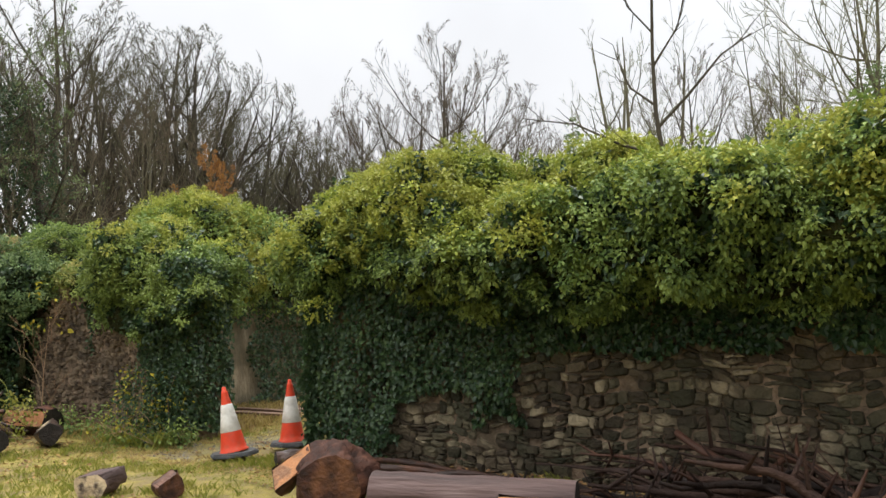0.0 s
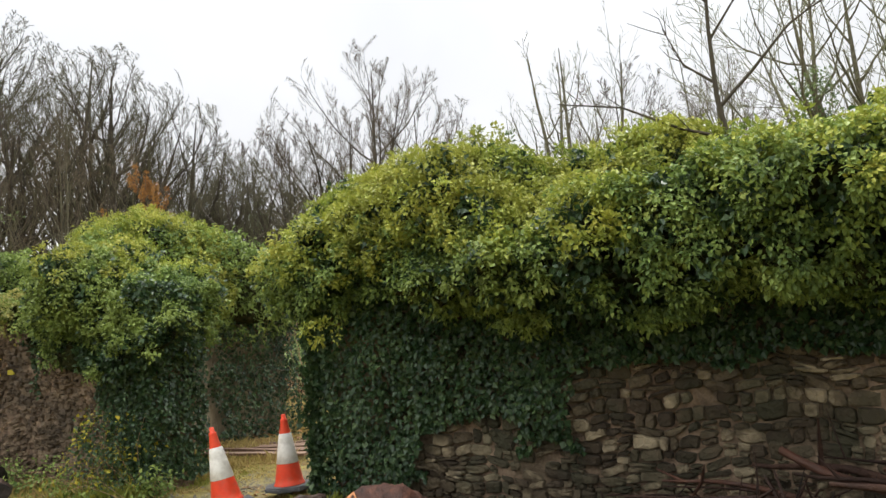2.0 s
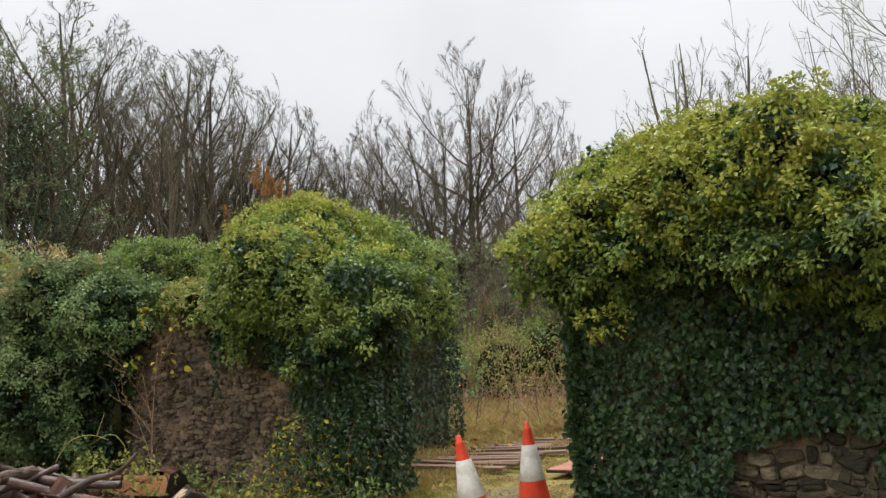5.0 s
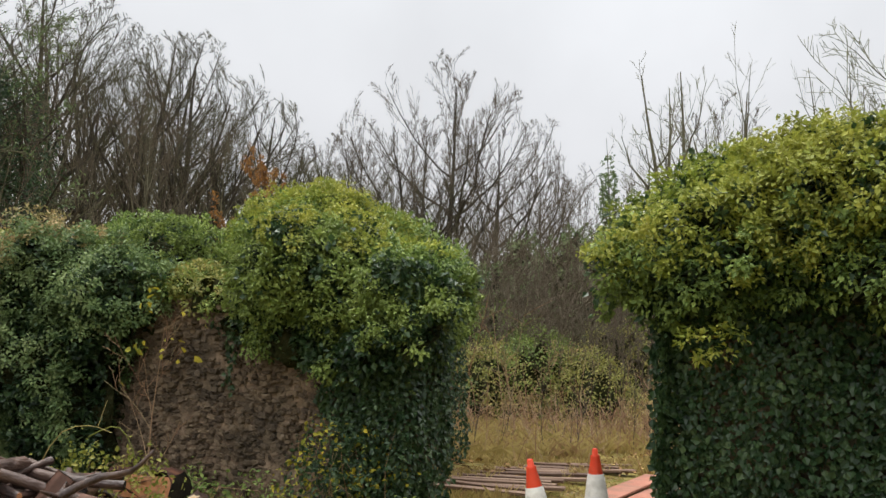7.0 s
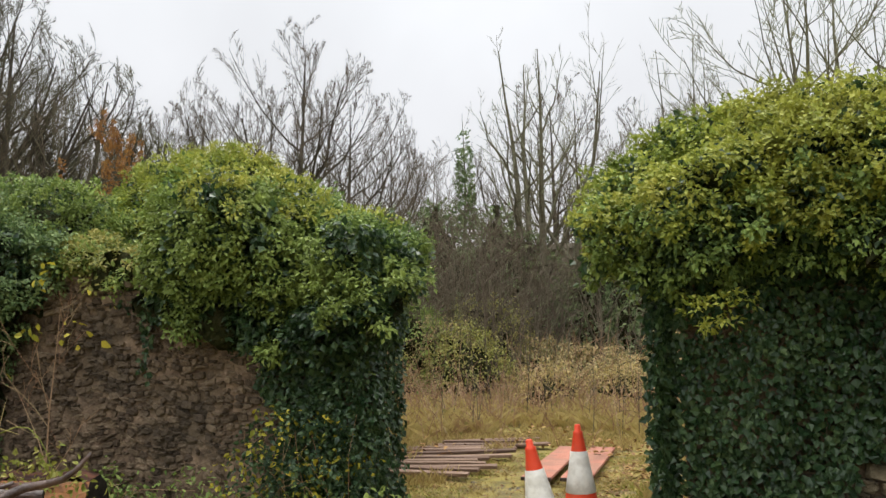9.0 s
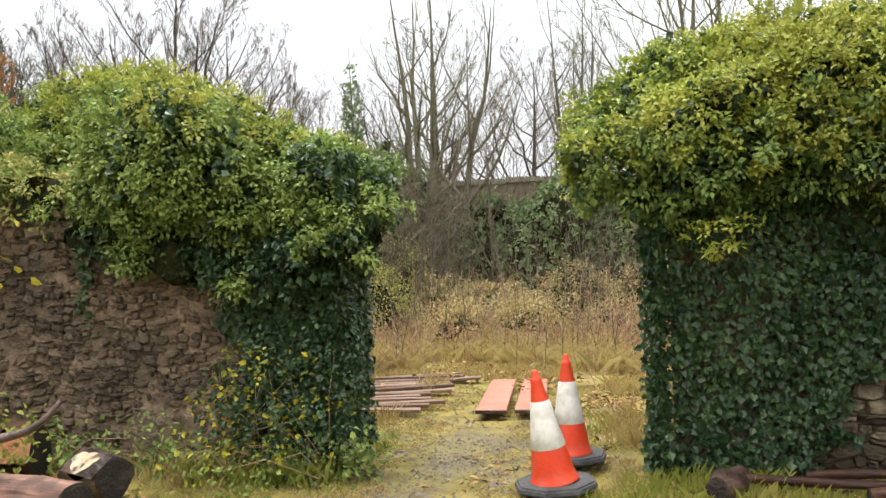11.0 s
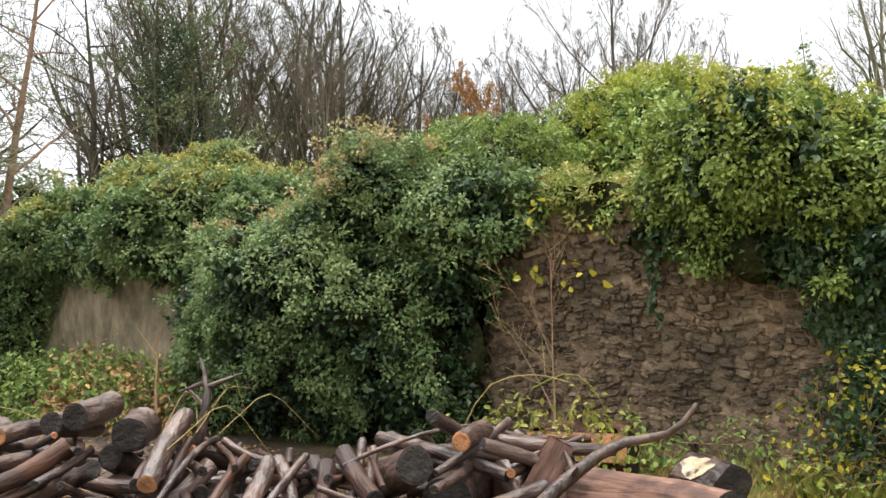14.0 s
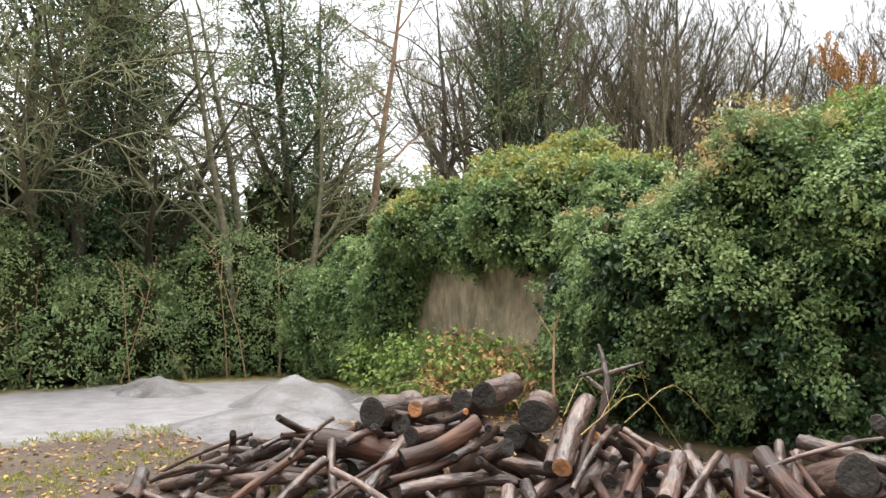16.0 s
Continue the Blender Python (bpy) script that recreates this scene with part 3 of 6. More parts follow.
def wall_leaves(name, x0, x1, z0, z1, inside, count, length, material, parent, seed, y=WALL_Y, depth=0.05, face=(0, -1, 0), along=0):
    """Flat clinging leaves on a wall face, only where inside(x, z) is true."""
    rng = np.random.default_rng(seed)
    x, z = rng.uniform(x0, x1, count), rng.uniform(z0, z1, count)
    q = np.stack([x, z, np.zeros(count)], -1)
    ok = inside(x + 0.22 * lump(q, 0.35, seed) + 0.1 * lump(q, 0.12, seed + 1), z + 0.22 * lump(q, 0.3, seed + 2))
    x, z = x[ok], z[ok]
    n = len(x)
    fv = np.array(face, float)
    off = rng.uniform(0.085, 0.085 + depth, n) + 0.13 * np.maximum(0, lump(np.stack([x, z, x * 0], -1), 0.4, seed + 5))
    base = np.stack([x, np.full(n, y), z], -1) if along == 0 else np.stack([np.full(n, y), x, z], -1)
    base = base + fv * off[:, None]
    ax = unit(np.array([0, 0, -0.8]) + rng.normal(0, 0.55, (n, 3)) + fv * 0.25)
    fc = unit(fv + np.array([0, 0, 0.45]) + rng.normal(0, 0.42, (n, 3)))
    ln = length * rng.uniform(0.5, 1.25, n)
    v, f = leaf_arrays(base, ax, fc, ln, ln * rng.uniform(0.75, 1.0, n), True)
    return part(name, raw_mesh(name, v, f), material, parent)


# the big mass east of the gateway
r_top = lambda x: piecewise(x, [-7.2, -6.8, -6.3, -5.6, -4.8, -4.1, -3.5, -2.5, -1.5, 1.0], [2.1, 2.45, 2.85, 3.0, 2.98, 2.72, 2.82, 2.62, 2.68, 2.78])
r_front = lambda x: piecewise(x, [-7.2, -6.4, -5.5, -4, -2, 1.0], [0.25, 0.62, 0.85, 0.98, 1.4, 1.6])
r_low = lambda x: piecewise(x, [-7.2, -6.6, -5.9, -5.0, -4.0, -3.0, -2.4, -1.5, 1.0], [1.75, 1.85, 1.95, 1.82, 1.5, 1.4, 1.6, 1.72, 1.75])
east = drape(-7.2, 0.9, r_top, r_front, r_low, back=1.1, rough=0.22, seed=31, sag=1.2)
ivy_east = ivy_mass("yellow-green ivy crown overhanging the rubble wall by the gateway", [
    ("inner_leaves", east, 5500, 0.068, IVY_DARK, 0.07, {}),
    # Leaf colour changes with height: lit tops and shaded hanging side are painted in.
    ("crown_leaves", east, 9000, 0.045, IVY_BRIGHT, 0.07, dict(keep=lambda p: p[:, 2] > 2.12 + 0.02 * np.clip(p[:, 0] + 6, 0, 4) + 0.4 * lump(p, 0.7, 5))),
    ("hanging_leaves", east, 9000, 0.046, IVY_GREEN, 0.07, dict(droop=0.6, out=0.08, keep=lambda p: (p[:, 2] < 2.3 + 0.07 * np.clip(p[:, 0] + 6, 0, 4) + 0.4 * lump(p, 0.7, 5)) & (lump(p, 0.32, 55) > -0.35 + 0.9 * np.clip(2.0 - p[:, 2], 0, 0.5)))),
    ("inner_leaves", mound(-5.4, 7.35, 2.5, 1.3, 0.8, 0.5, seed=41), 900, 0.055, IVY_DARK, 0.0, {}),
    ("crown_leaves", mound(-5.4, 7.35, 2.5, 1.3, 0.8, 0.5, seed=41), 1500, 0.045, IVY_BRIGHT, 0.0, {}),
    ("crown_leaves", mound(-3.2, 7.3, 2.55, 0.7, 0.5, 0.42, rough=0.3, seed=43), 600, 0.045, IVY_BRIGHT, 0.0, {}),
    ("hanging_leaves", mound(-6.25, 6.35, 1.55, 0.2, 0.15, 0.06, rough=0.3, size=0.2, seed=47), 22, 0.045, IVY_BRIGHT, 0.0, dict(per=16, size=0.07, out=0.05)),
])
# Dark clinging ivy; its band under the overhang also carries the shade there.
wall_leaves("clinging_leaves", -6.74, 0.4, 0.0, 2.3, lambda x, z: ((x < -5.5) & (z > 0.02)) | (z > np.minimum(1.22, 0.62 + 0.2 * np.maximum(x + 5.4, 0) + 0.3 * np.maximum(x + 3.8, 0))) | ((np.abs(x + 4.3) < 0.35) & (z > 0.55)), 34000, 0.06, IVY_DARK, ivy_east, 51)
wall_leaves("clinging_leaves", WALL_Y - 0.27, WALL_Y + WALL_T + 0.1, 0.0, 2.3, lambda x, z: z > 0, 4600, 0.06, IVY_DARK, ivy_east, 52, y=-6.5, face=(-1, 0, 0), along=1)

# the mass west of the gateway
l_top = lambda x: piecewise(x, [-11.6, -11.2, -10.9, -10.4, -9.9, -9.4, -8.9, -8.6, -8.4], [2.1, 2.35, 2.6, 2.72, 2.6, 2.42, 2.3, 2.2, 1.8])
l_front = lambda x: piecewise(x, [-11.6, -10.5, -9.5, -8.8, -8.4], [0.15, 0.38, 0.55, 0.45, 0.15])
l_low = lambda x: piecewise(x, [-11.6, -11.1, -10.6, -10.2, -9.7, -9.3, -8.7, -8.4], [1.98, 1.85, 1.75, 1.6, 1.4, 1.25, 1.25, 1.5])
mid = drape(-11.5, -8.62, l_top, l_front, l_low, back=0.9, rough=0.2, seed=61, sag=1.2)
ivy_mid = ivy_mass("green ivy mound hanging over the dark rubble wall end", [
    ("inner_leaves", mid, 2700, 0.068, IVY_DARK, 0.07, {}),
    # Shading by height here too: green thinned out below, sky-lit colour on top.
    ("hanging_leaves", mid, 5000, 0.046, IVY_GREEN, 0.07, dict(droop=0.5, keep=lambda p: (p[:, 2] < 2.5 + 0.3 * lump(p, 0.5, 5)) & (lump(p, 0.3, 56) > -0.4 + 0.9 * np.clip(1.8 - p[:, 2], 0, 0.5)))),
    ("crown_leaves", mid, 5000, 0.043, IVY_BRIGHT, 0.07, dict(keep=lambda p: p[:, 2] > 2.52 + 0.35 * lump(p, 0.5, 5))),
    ("inner_leaves", mound(-12.0, 9.3, 2.7, 1.15, 1.2, 0.88, rough=0.24, seed=66), 2000, 0.055, IVY_DARK, 0.0, {}),
    ("crown_leaves", mound(-12.0, 9.3, 2.7, 1.15, 1.2, 0.88, rough=0.24, seed=66), 3200, 0.044, IVY_BRIGHT, 0.0, {}),
    ("inner_leaves", mound(-11.2, 8.0, 2.05, 0.6, 0.75, 0.5, seed=68), 500, 0.055, IVY_DARK, 0.0, {}),
    ("hanging_leaves", mound(-11.2, 8.0, 2.05, 0.6, 0.75, 0.5, seed=68), 900, 0.046, IVY_GREEN, 0.0, {}),
    ("hanging_leaves", mound(-9.45, 7.25, 1.9, 0.6, 0.45, 0.5, seed=67), 800, 0.052, IVY_GREEN, 0.0, {}),
])
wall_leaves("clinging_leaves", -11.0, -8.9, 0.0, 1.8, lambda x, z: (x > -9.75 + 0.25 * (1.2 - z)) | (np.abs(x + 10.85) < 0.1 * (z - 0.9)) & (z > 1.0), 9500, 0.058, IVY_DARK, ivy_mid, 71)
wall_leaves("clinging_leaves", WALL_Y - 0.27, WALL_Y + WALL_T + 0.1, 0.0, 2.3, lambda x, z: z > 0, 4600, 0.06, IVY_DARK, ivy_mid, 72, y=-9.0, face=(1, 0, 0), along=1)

# low creeper on the bare wall top, between the two masses
creeper_surf = drape(-12.5, -11.0, lambda x: 2.3 + 0 * x, lambda x: 0.16 + 0 * x, lambda x: 1.95 + 0 * x, back=0.6, rough=0.1, seed=75)
ivy_mass("low yellowing creeper along the bare wall top", [("inner_leaves", creeper_surf, 300, 0.05, IVY_GREEN, 0.07, {}), ("creeper_leaves", creeper_surf, 1600, 0.046, YELLOW_CREEPER, 0.07, dict(size=0.08, per=26, out=0.05))], "creeper")

# the bush-like mass further west
b_top = lambda x: piecewise(x, [-16.8, -16.2, -15.4, -14.4, -13.6, -13.0, -12.5, -12.1], [1.1, 1.7, 2.15, 2.55, 2.62, 2.5, 2.3, 2.15])
b_front = lambda x: piecewise(x, [-16.8, -15.6, -14.8, -13.5, -12.6, -12.2, -11.5], [0.7, 1.3, 1.45, 1.3, 0.75, 0.5, 0.2])
b_low = lambda x: piecewise(x, [-16.8, -13.2, -12.8, -12.6, -12.4, -12.0], [0.05, 0.05, 0.15, 1.4, 1.85, 2.0])
bush = drape(-16.8, -12.0, b_top, b_front, b_low, back=0.9, rough=0.24, seed=81, sag=1.5)
ivy_bush = ivy_mass("dense dark ivy bush with reddening leaf tips against the wall", [
    ("inner_leaves", bush, 4800, 0.07, IVY_DARK, 0.07, {}),
    # Fewer clumps low down, so dark inner leaves stand in for shade there.
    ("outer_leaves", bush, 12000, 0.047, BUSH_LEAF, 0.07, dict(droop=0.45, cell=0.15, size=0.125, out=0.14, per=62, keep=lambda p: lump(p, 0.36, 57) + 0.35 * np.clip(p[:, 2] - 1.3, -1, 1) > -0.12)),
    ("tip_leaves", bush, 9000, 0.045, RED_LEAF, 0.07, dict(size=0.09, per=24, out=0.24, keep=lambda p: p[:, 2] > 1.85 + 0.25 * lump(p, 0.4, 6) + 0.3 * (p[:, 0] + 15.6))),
    ("inner_leaves", mound(-13.3, 7.5, 2.3, 1.3, 0.7, 0.6, seed=86), 900, 0.055, IVY_DARK, 0.0, {}),
    ("crown_leaves", mound(-13.3, 7.5, 2.3, 1.3, 0.7, 0.6, seed=86), 1400, 0.044, IVY_GREEN, 0.0, {}),
])
f_top = lambda x: piecewise(x, [-25.5, -23, -20.5, -19, -17.6, -16.4, -15.4], [1.2, 2.4, 3.1, 3.3, 3.3, 2.8, 2.4])
f_front = lambda x: piecewise(x, [-25.5, -23, -20, -17, -15.4], [1.2, 1.1, 0.8, 0.6, 0.4])
f_low = lambda x: piecewise(x, [-25.5, -22, -21, -20.3, -18, -15.4], [0.05, 0.1, 0.8, 2.05, 2.0, 1.8])
far_ivy = drape(-25.5, -15.3, f_top, f_front, f_low, back=1.0, rough=0.2, seed=91)
ivy_far = ivy_mass("yellow-green ivy sloping down over the far wall end", [
    ("inner_leaves", far_ivy, 4500, 0.08, IVY_DARK, 0.07, {}),
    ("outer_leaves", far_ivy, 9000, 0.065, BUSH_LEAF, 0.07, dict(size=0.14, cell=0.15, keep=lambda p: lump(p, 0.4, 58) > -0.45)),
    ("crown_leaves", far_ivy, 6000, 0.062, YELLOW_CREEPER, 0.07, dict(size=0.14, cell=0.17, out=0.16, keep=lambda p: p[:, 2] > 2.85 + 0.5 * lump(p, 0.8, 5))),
])

# the ivy-clad stub of an inner wall behind the west pier
stub = wall_body("wall_inner_stub", -0.2, 4.1, 0, 0.5, lambda x: piecewise(x, [-0.2, 1.0, 4.1], [1.9, 2.0, 2.6]), 95, "broken inner wall stub with patches of old render", RENDERED)
stub.matrix_basis = pose(-11.25, 7.5, 0, 0, 0, 90)
stub_ivy = empty("ivy", pose(0, 0, 0), "dark ivy covering the broken inner wall", "ivy")
wall_leaves("clinging_leaves", 7.4, 11.8, 0.0, 2.7, lambda x, z: (x > 9.75) | (x < 9.2) | (z > 1.5), 12000, 0.06, IVY_DARK, stub_ivy, 96, y=-11.25, face=(1, 0, 0), along=1)
s_surf = mound(-11.4, 9.8, 2.5, 0.6, 2.1, 0.7, rough=0.25, seed=97)
# Dark sheet that stands in for the shaded inside of the mound.
core("inner_growth", s_surf, IVY_SHADE_CORE, stub_ivy, 0.09)
foliage("crown_leaves", s_surf, 2600, 0.075, IVY_GREEN, stub_ivy, np.random.default_rng(98))


# ---- bare trees ----
def turn_away(d, angle, rng):
    ref = rng.normal(0, 1, 3)
    s = ref - d * np.dot(ref, d)
    s /= np.linalg.norm(s) + 1e-9
    return d * math.cos(angle) + s * math.sin(angle)


def grow_tree(rng, height, counts, angle=0.6, up=0.12, wander=0.1, ratio=0.62, trunk_r=0.16, first=0.25, stems=1, min_r=0.008):
    """Branches by level; each level's branches spring from the one before."""
    levels = [[] for _ in range(len(counts) + 1)]

    def branch(p, d, length, r, level):
        k = 7 if level == 0 else 5 if level == 1 else 4 if level < len(counts) - 1 else 3 if level < len(counts) else 2
        pts, rad = [p], [r]
        for s in range(k - 1):
            d = d + rng.normal(0, wander * (0.35 if level == 0 else 1), 3) + np.array([0, 0, up * (0.4 if level == 0 else 1)])
            d = d / np.linalg.norm(d)
            p = p + d * length / (k - 1)
            pts.append(p)
            rad.append(max(min_r, r * (1 - (0.95 if level == 0 else 0.75) * (s + 1) / (k - 1))))
        levels[level].append((np.array(pts), np.array(rad), (7, 5, 4, 3, 3, 3)[level]))
        if level >= len(counts):
            return
        n = counts[level]
        n = max(1, int(round(n * rng.uniform(0.75, 1.25))))
        for c in range(n):
            t = first + (1 - first) * (c + rng.random()) / n if level == 0 else 0.15 + 0.85 * (c + rng.random()) / n
            t = min(t, 0.999)
            f = t * (k - 1)
            i = int(f)
            q = pts[i] + (pts[i + 1] - pts[i]) * (f - i)
            axis = (pts[i + 1] - pts[i])
            axis = axis / np.linalg.norm(axis)
            rr = (rad[i] + (rad[i + 1] - rad[i]) * (f - i)) * 0.6
            ln = length * ratio * rng.uniform(0.7, 1.15) * (1.15 - 0.5 * t if level == 0 else 1.05 - 0.3 * t)
            branch(q, turn_away(axis, angle * rng.uniform(0.7, 1.3), rng), ln, max(min_r, min(rr, r * 0.5)), level + 1)

    for s in range(stems):
        d = np.array([0, 0, 1.0]) if stems == 1 else unit(np.array([rng.normal(0, 0.22), rng.normal(0, 0.22), 1.0]))
        branch(np.array([rng.normal(0, 0.15) * (stems > 1), rng.normal(0, 0.15) * (stems > 1), -0.1]), d, height * rng.uniform(0.85, 1.0), trunk_r / stems ** 0.5, 0)
    top = max(b[0][:, 2].max() for level in levels for b in level)
    f = height / top
    return [[(p * f, r * (0.5 + 0.5 * f) if f > 1 else r, k) for p, r, k in level] for level in levels]


def grow_crown(rng, height, limbs, counts, spread=0.33, low=0.22, trunk_r=0.2, stems=1, stem_spread=0.1, min_r=0.009, lift=0.55, angle=0.6, reach=0.42):
    """A winter tree: limbs that swing out of the trunk and up to a domed outline, each with finer and finer side twigs."""
    levels = [[] for _ in range(len(counts) + 2)]
    top = np.array([0, 0, 1.0])

    def side(pts, rad, level):
        if level > len(counts) + 1:
            return
        length = np.linalg.norm(np.diff(pts, axis=0), axis=1).sum()
        n = max(2, int(round(counts[level - 2] * rng.uniform(0.8, 1.2))))
        last = level == len(counts) + 1
        for c in range(n):
            t = 0.22 + 0.78 * ((c + rng.random()) / n) ** 0.75
            f = min(t, 0.999) * (len(pts) - 1)
            i = int(f)
            q = pts[i] + (pts[i + 1] - pts[i]) * (f - i)
            r0 = rad[i] + (rad[i + 1] - rad[i]) * (f - i)
            d = turn_away(unit(pts[i + 1] - pts[i]), angle * rng.uniform(0.6, 1.3), rng)
            ln = length * reach * (1.2 - 0.55 * t) * rng.uniform(0.7, 1.2)
            k = 1 if last else 2 if level == len(counts) else 4
            new_pts = [q]
            for step in range(k):
                d = unit(d + top * lift * 0.2 + rng.normal(0, 0.06, 3))
                new_pts.append(new_pts[-1] + d * ln / k)
            new_pts = np.array(new_pts)
            r = max(min_r, r0 * 0.55)
            new_rad = np.maximum(min_r, np.linspace(r, r * 0.3, k + 1)) * np.linspace(1, 0.75, k + 1)
            levels[level].append((new_pts, new_rad, 3))
            side(new_pts, new_rad, level + 1)

    for s in range(stems):
        az = 2 * np.pi * (s + 0.4 * rng.random()) / stems
        H = height * (rng.uniform(0.8, 0.97) if stems > 1 else 0.88)
        away = stem_spread * height * (rng.uniform(0.5, 1.2) if stems > 1 else 0.15)
        z = np.linspace(-0.02, 1, 8)
        bow = np.clip(z, 0, 1) ** 0.8
        root = 0.03 * height * (stems > 1)
        tr = np.stack([np.cos(az) * (root + away * bow), np.sin(az) * (root + away * bow), z * H], -1)
        tr[2:, :2] += np.cumsum(rng.normal(0, 0.006 * height, (6, 2)), 0)
        tr_r = trunk_r / stems ** 0.5 * np.maximum(0.07, 1 - 0.95 * np.clip(z, 0, 1) ** 0.8)
        levels[0].append((tr, tr_r, 8))
        for c in range(limbs):
            h = (c + rng.random()) / limbs
            f = (low + (0.92 - low) * h) * 7
            i = min(int(f), 6)
            q = tr[i] + (tr[i + 1] - tr[i]) * (f - i)
            a = c * 2.4 + rng.normal(0, 0.35)
            R = spread * height * math.sqrt(max(0.04, 1 - h ** 1.6)) * rng.uniform(0.7, 1.1)
            end_z = height * (0.58 + 0.4 * h) * rng.uniform(0.9, 1.04)
            end_z = max(end_z, q[2] + 0.25 * R)
            out = np.array([math.cos(a), math.sin(a), 0.0])
            e = np.array([q[0], q[1], 0]) + out * R + top * end_z
            ctl = q + out * R * 0.62 + top * (end_z - q[2]) * (1 - lift) * 0.6
            t = np.linspace(0, 1, 7)[:, None]
            pts = q * (1 - t) ** 2 + ctl * 2 * t * (1 - t) + e * t * t
            pts[1:-1] += rng.normal(0, 0.012 * R + 0.015, (5, 3))
            r = max(min_r * 1.5, np.interp(f, np.arange(8), tr_r) * rng.uniform(0.5, 0.72))
            rad = np.maximum(min_r, np.linspace(r, r * 0.18, 7))
            levels[1].append((pts, rad, 5))
            side(pts, rad, 2)
    if stems > 2:
        return levels
    mid = np.array([0, 0, 0.52 * height])
    size = np.array([spread * 1.12, spread * 1.12, 0.5]) * height

    def within(p):
        q = (p - mid) / size
        d = np.linalg.norm(q, axis=1, keepdims=True)
        soft = np.where((d > 0.8) & (q[:, 2:] > -0.1), 0.8 + 0.2 * np.tanh((d - 0.8) / 0.3), d)
        return mid + (p - mid) * soft / np.maximum(d, 1e-6)

    levels = [[(within(p), r, k) for p, r, k in level] for level in levels]
    grow = height / max(p[:, 2].max() for level in levels for p, _, _ in level)
    return [[(p * grow, r, k) for p, r, k in level] for level in levels]


def tree(name, m, label, category, seed, bark, twig, ivy=0, group="", shaggy=0.25, leafy=None, **how):
    rng = np.random.default_rng(seed)
    lv = grow_crown(rng, **how) if "limbs" in how else grow_tree(rng, **how)
    ob = empty(name, m, label, category, group)
    v, f = tubes(lv[0])
    part("trunk", raw_mesh("trunk", v, f, True), bark, ob)
    fork = max(2, len(lv) - 2) if how["height"] > 6 else 1
    if fork > 1:
        v, f = tubes([b for level in lv[1:fork] for b in level])
        part("limb_fork", raw_mesh("limb_fork", v, f, True), bark, ob)
    v, f = tubes([b for level in lv[fork:] for b in level])
    part("crown", raw_mesh("crown", v, f, True), twig, ob)
    if leafy:
        n, size, material = leafy
        tips = np.concatenate([b[0][1:] for level in lv[-2:] for b in level])
        tips = tips[tips[:, 2] > 0.45 * how["height"]]
        p = tips[rng.integers(0, len(tips), n)] + rng.normal(0, 0.03, (n, 3))
        v, f = leaf_arrays(p, unit(rng.normal(0, 1, (n, 3)) - [0, 0, 0.5]), unit(rng.normal(0, 1, (n, 3)) + [0, 0, 1]), size * rng.uniform(0.6, 1.3, n), size * 0.6 * rng.uniform(0.7, 1.2, n), True)
        tagged(part("leaves", raw_mesh("leaves", v, f), material, ob), kind="stuff")
    if ivy:
        H = how["height"]
        tr = lv[0][0][0]
        def column(u, w):
            z = w * H * ivy
            c = np.stack([np.interp(z, tr[:, 2], tr[:, k]) for k in (0, 1)] + [z], -1)
            r = how["trunk_r"] + (0.12 + 0.22 * shaggy) * np.sin(np.clip(w, 0.02, 0.98) * np.pi) ** 0.4
            p = c + np.stack([np.cos(u * 2 * np.pi) * r, np.sin(u * 2 * np.pi) * r, 0 * z], -1)
            k = 0.25 * lump(p, 0.7, seed)[..., None] * np.stack([np.cos(u * 2 * np.pi), np.sin(u * 2 * np.pi), 0 * z], -1)
            return p + k
        foliage("ivy_leaves", column, int(120 * H * ivy), 0.13, BUSH_LEAF if shaggy < 0.5 else IVY_DARK, ob, rng, per=6, out=0.1, spread=max(0.08, shaggy), plain=True)
    return ob


def at(x, y, turn=0.0, size=1.0, z=0.0):
    return pose(x, y, z, 0, 0, turn) @ Matrix.Diagonal((size, size, size, 1))


def again(ob, x, y, turn, size, z=0.0, wide=1.0):
    c = copy_thing(ob, pose(x, y, z, 0, 0, turn))
    c.scale = (size * wide, size * wide, size)
    return c


round_tree = tree("bare_tree", at(-26.4, 36.6), "leafless broad-crowned tree with fine brown twigs", "tree", 1, TWIG_DARK, TWIG_BROWN,
                  height=17.8, limbs=22, counts=(9, 7, 5), spread=0.34, low=0.15, trunk_r=0.32, min_r=0.0068, lift=0.5, angle=0.46, reach=0.4)
tall_tree = tree("bare_tree", at(-34.5, 29.0), "leafless olive-grey winter tree with upswept branches", "tree", 2, TWIG_DARK, TWIG_WOOD,
                 height=15.4, limbs=13, counts=(8, 7, 5), spread=0.34, low=0.14, trunk_r=0.5, stem_spread=0.12, stems=2, lift=0.45, angle=0.52, reach=0.4, min_r=0.007)
stem_tree = tree("bare_tree", at(-12.8, 31.0), "leafless many-stemmed tree against the far wall", "tree", 3, BARK_GREY, TWIG_GREEN,
                 height=13.6, limbs=8, counts=(5, 4), spread=0.17, low=0.3, trunk_r=0.5, stems=4, stem_spread=0.12, lift=0.45, angle=0.6, min_r=0.008)
slim_tree = tree("bare_tree", at(-18.2, 34.0), "slender leafless tree with thin pale branches", "tree", 4, BARK_GREY, TWIG_BROWN,
                 height=10.5, limbs=17, counts=(7, 6), spread=0.2, low=0.15, trunk_r=0.09, lift=0.5, angle=0.75, min_r=0.006)
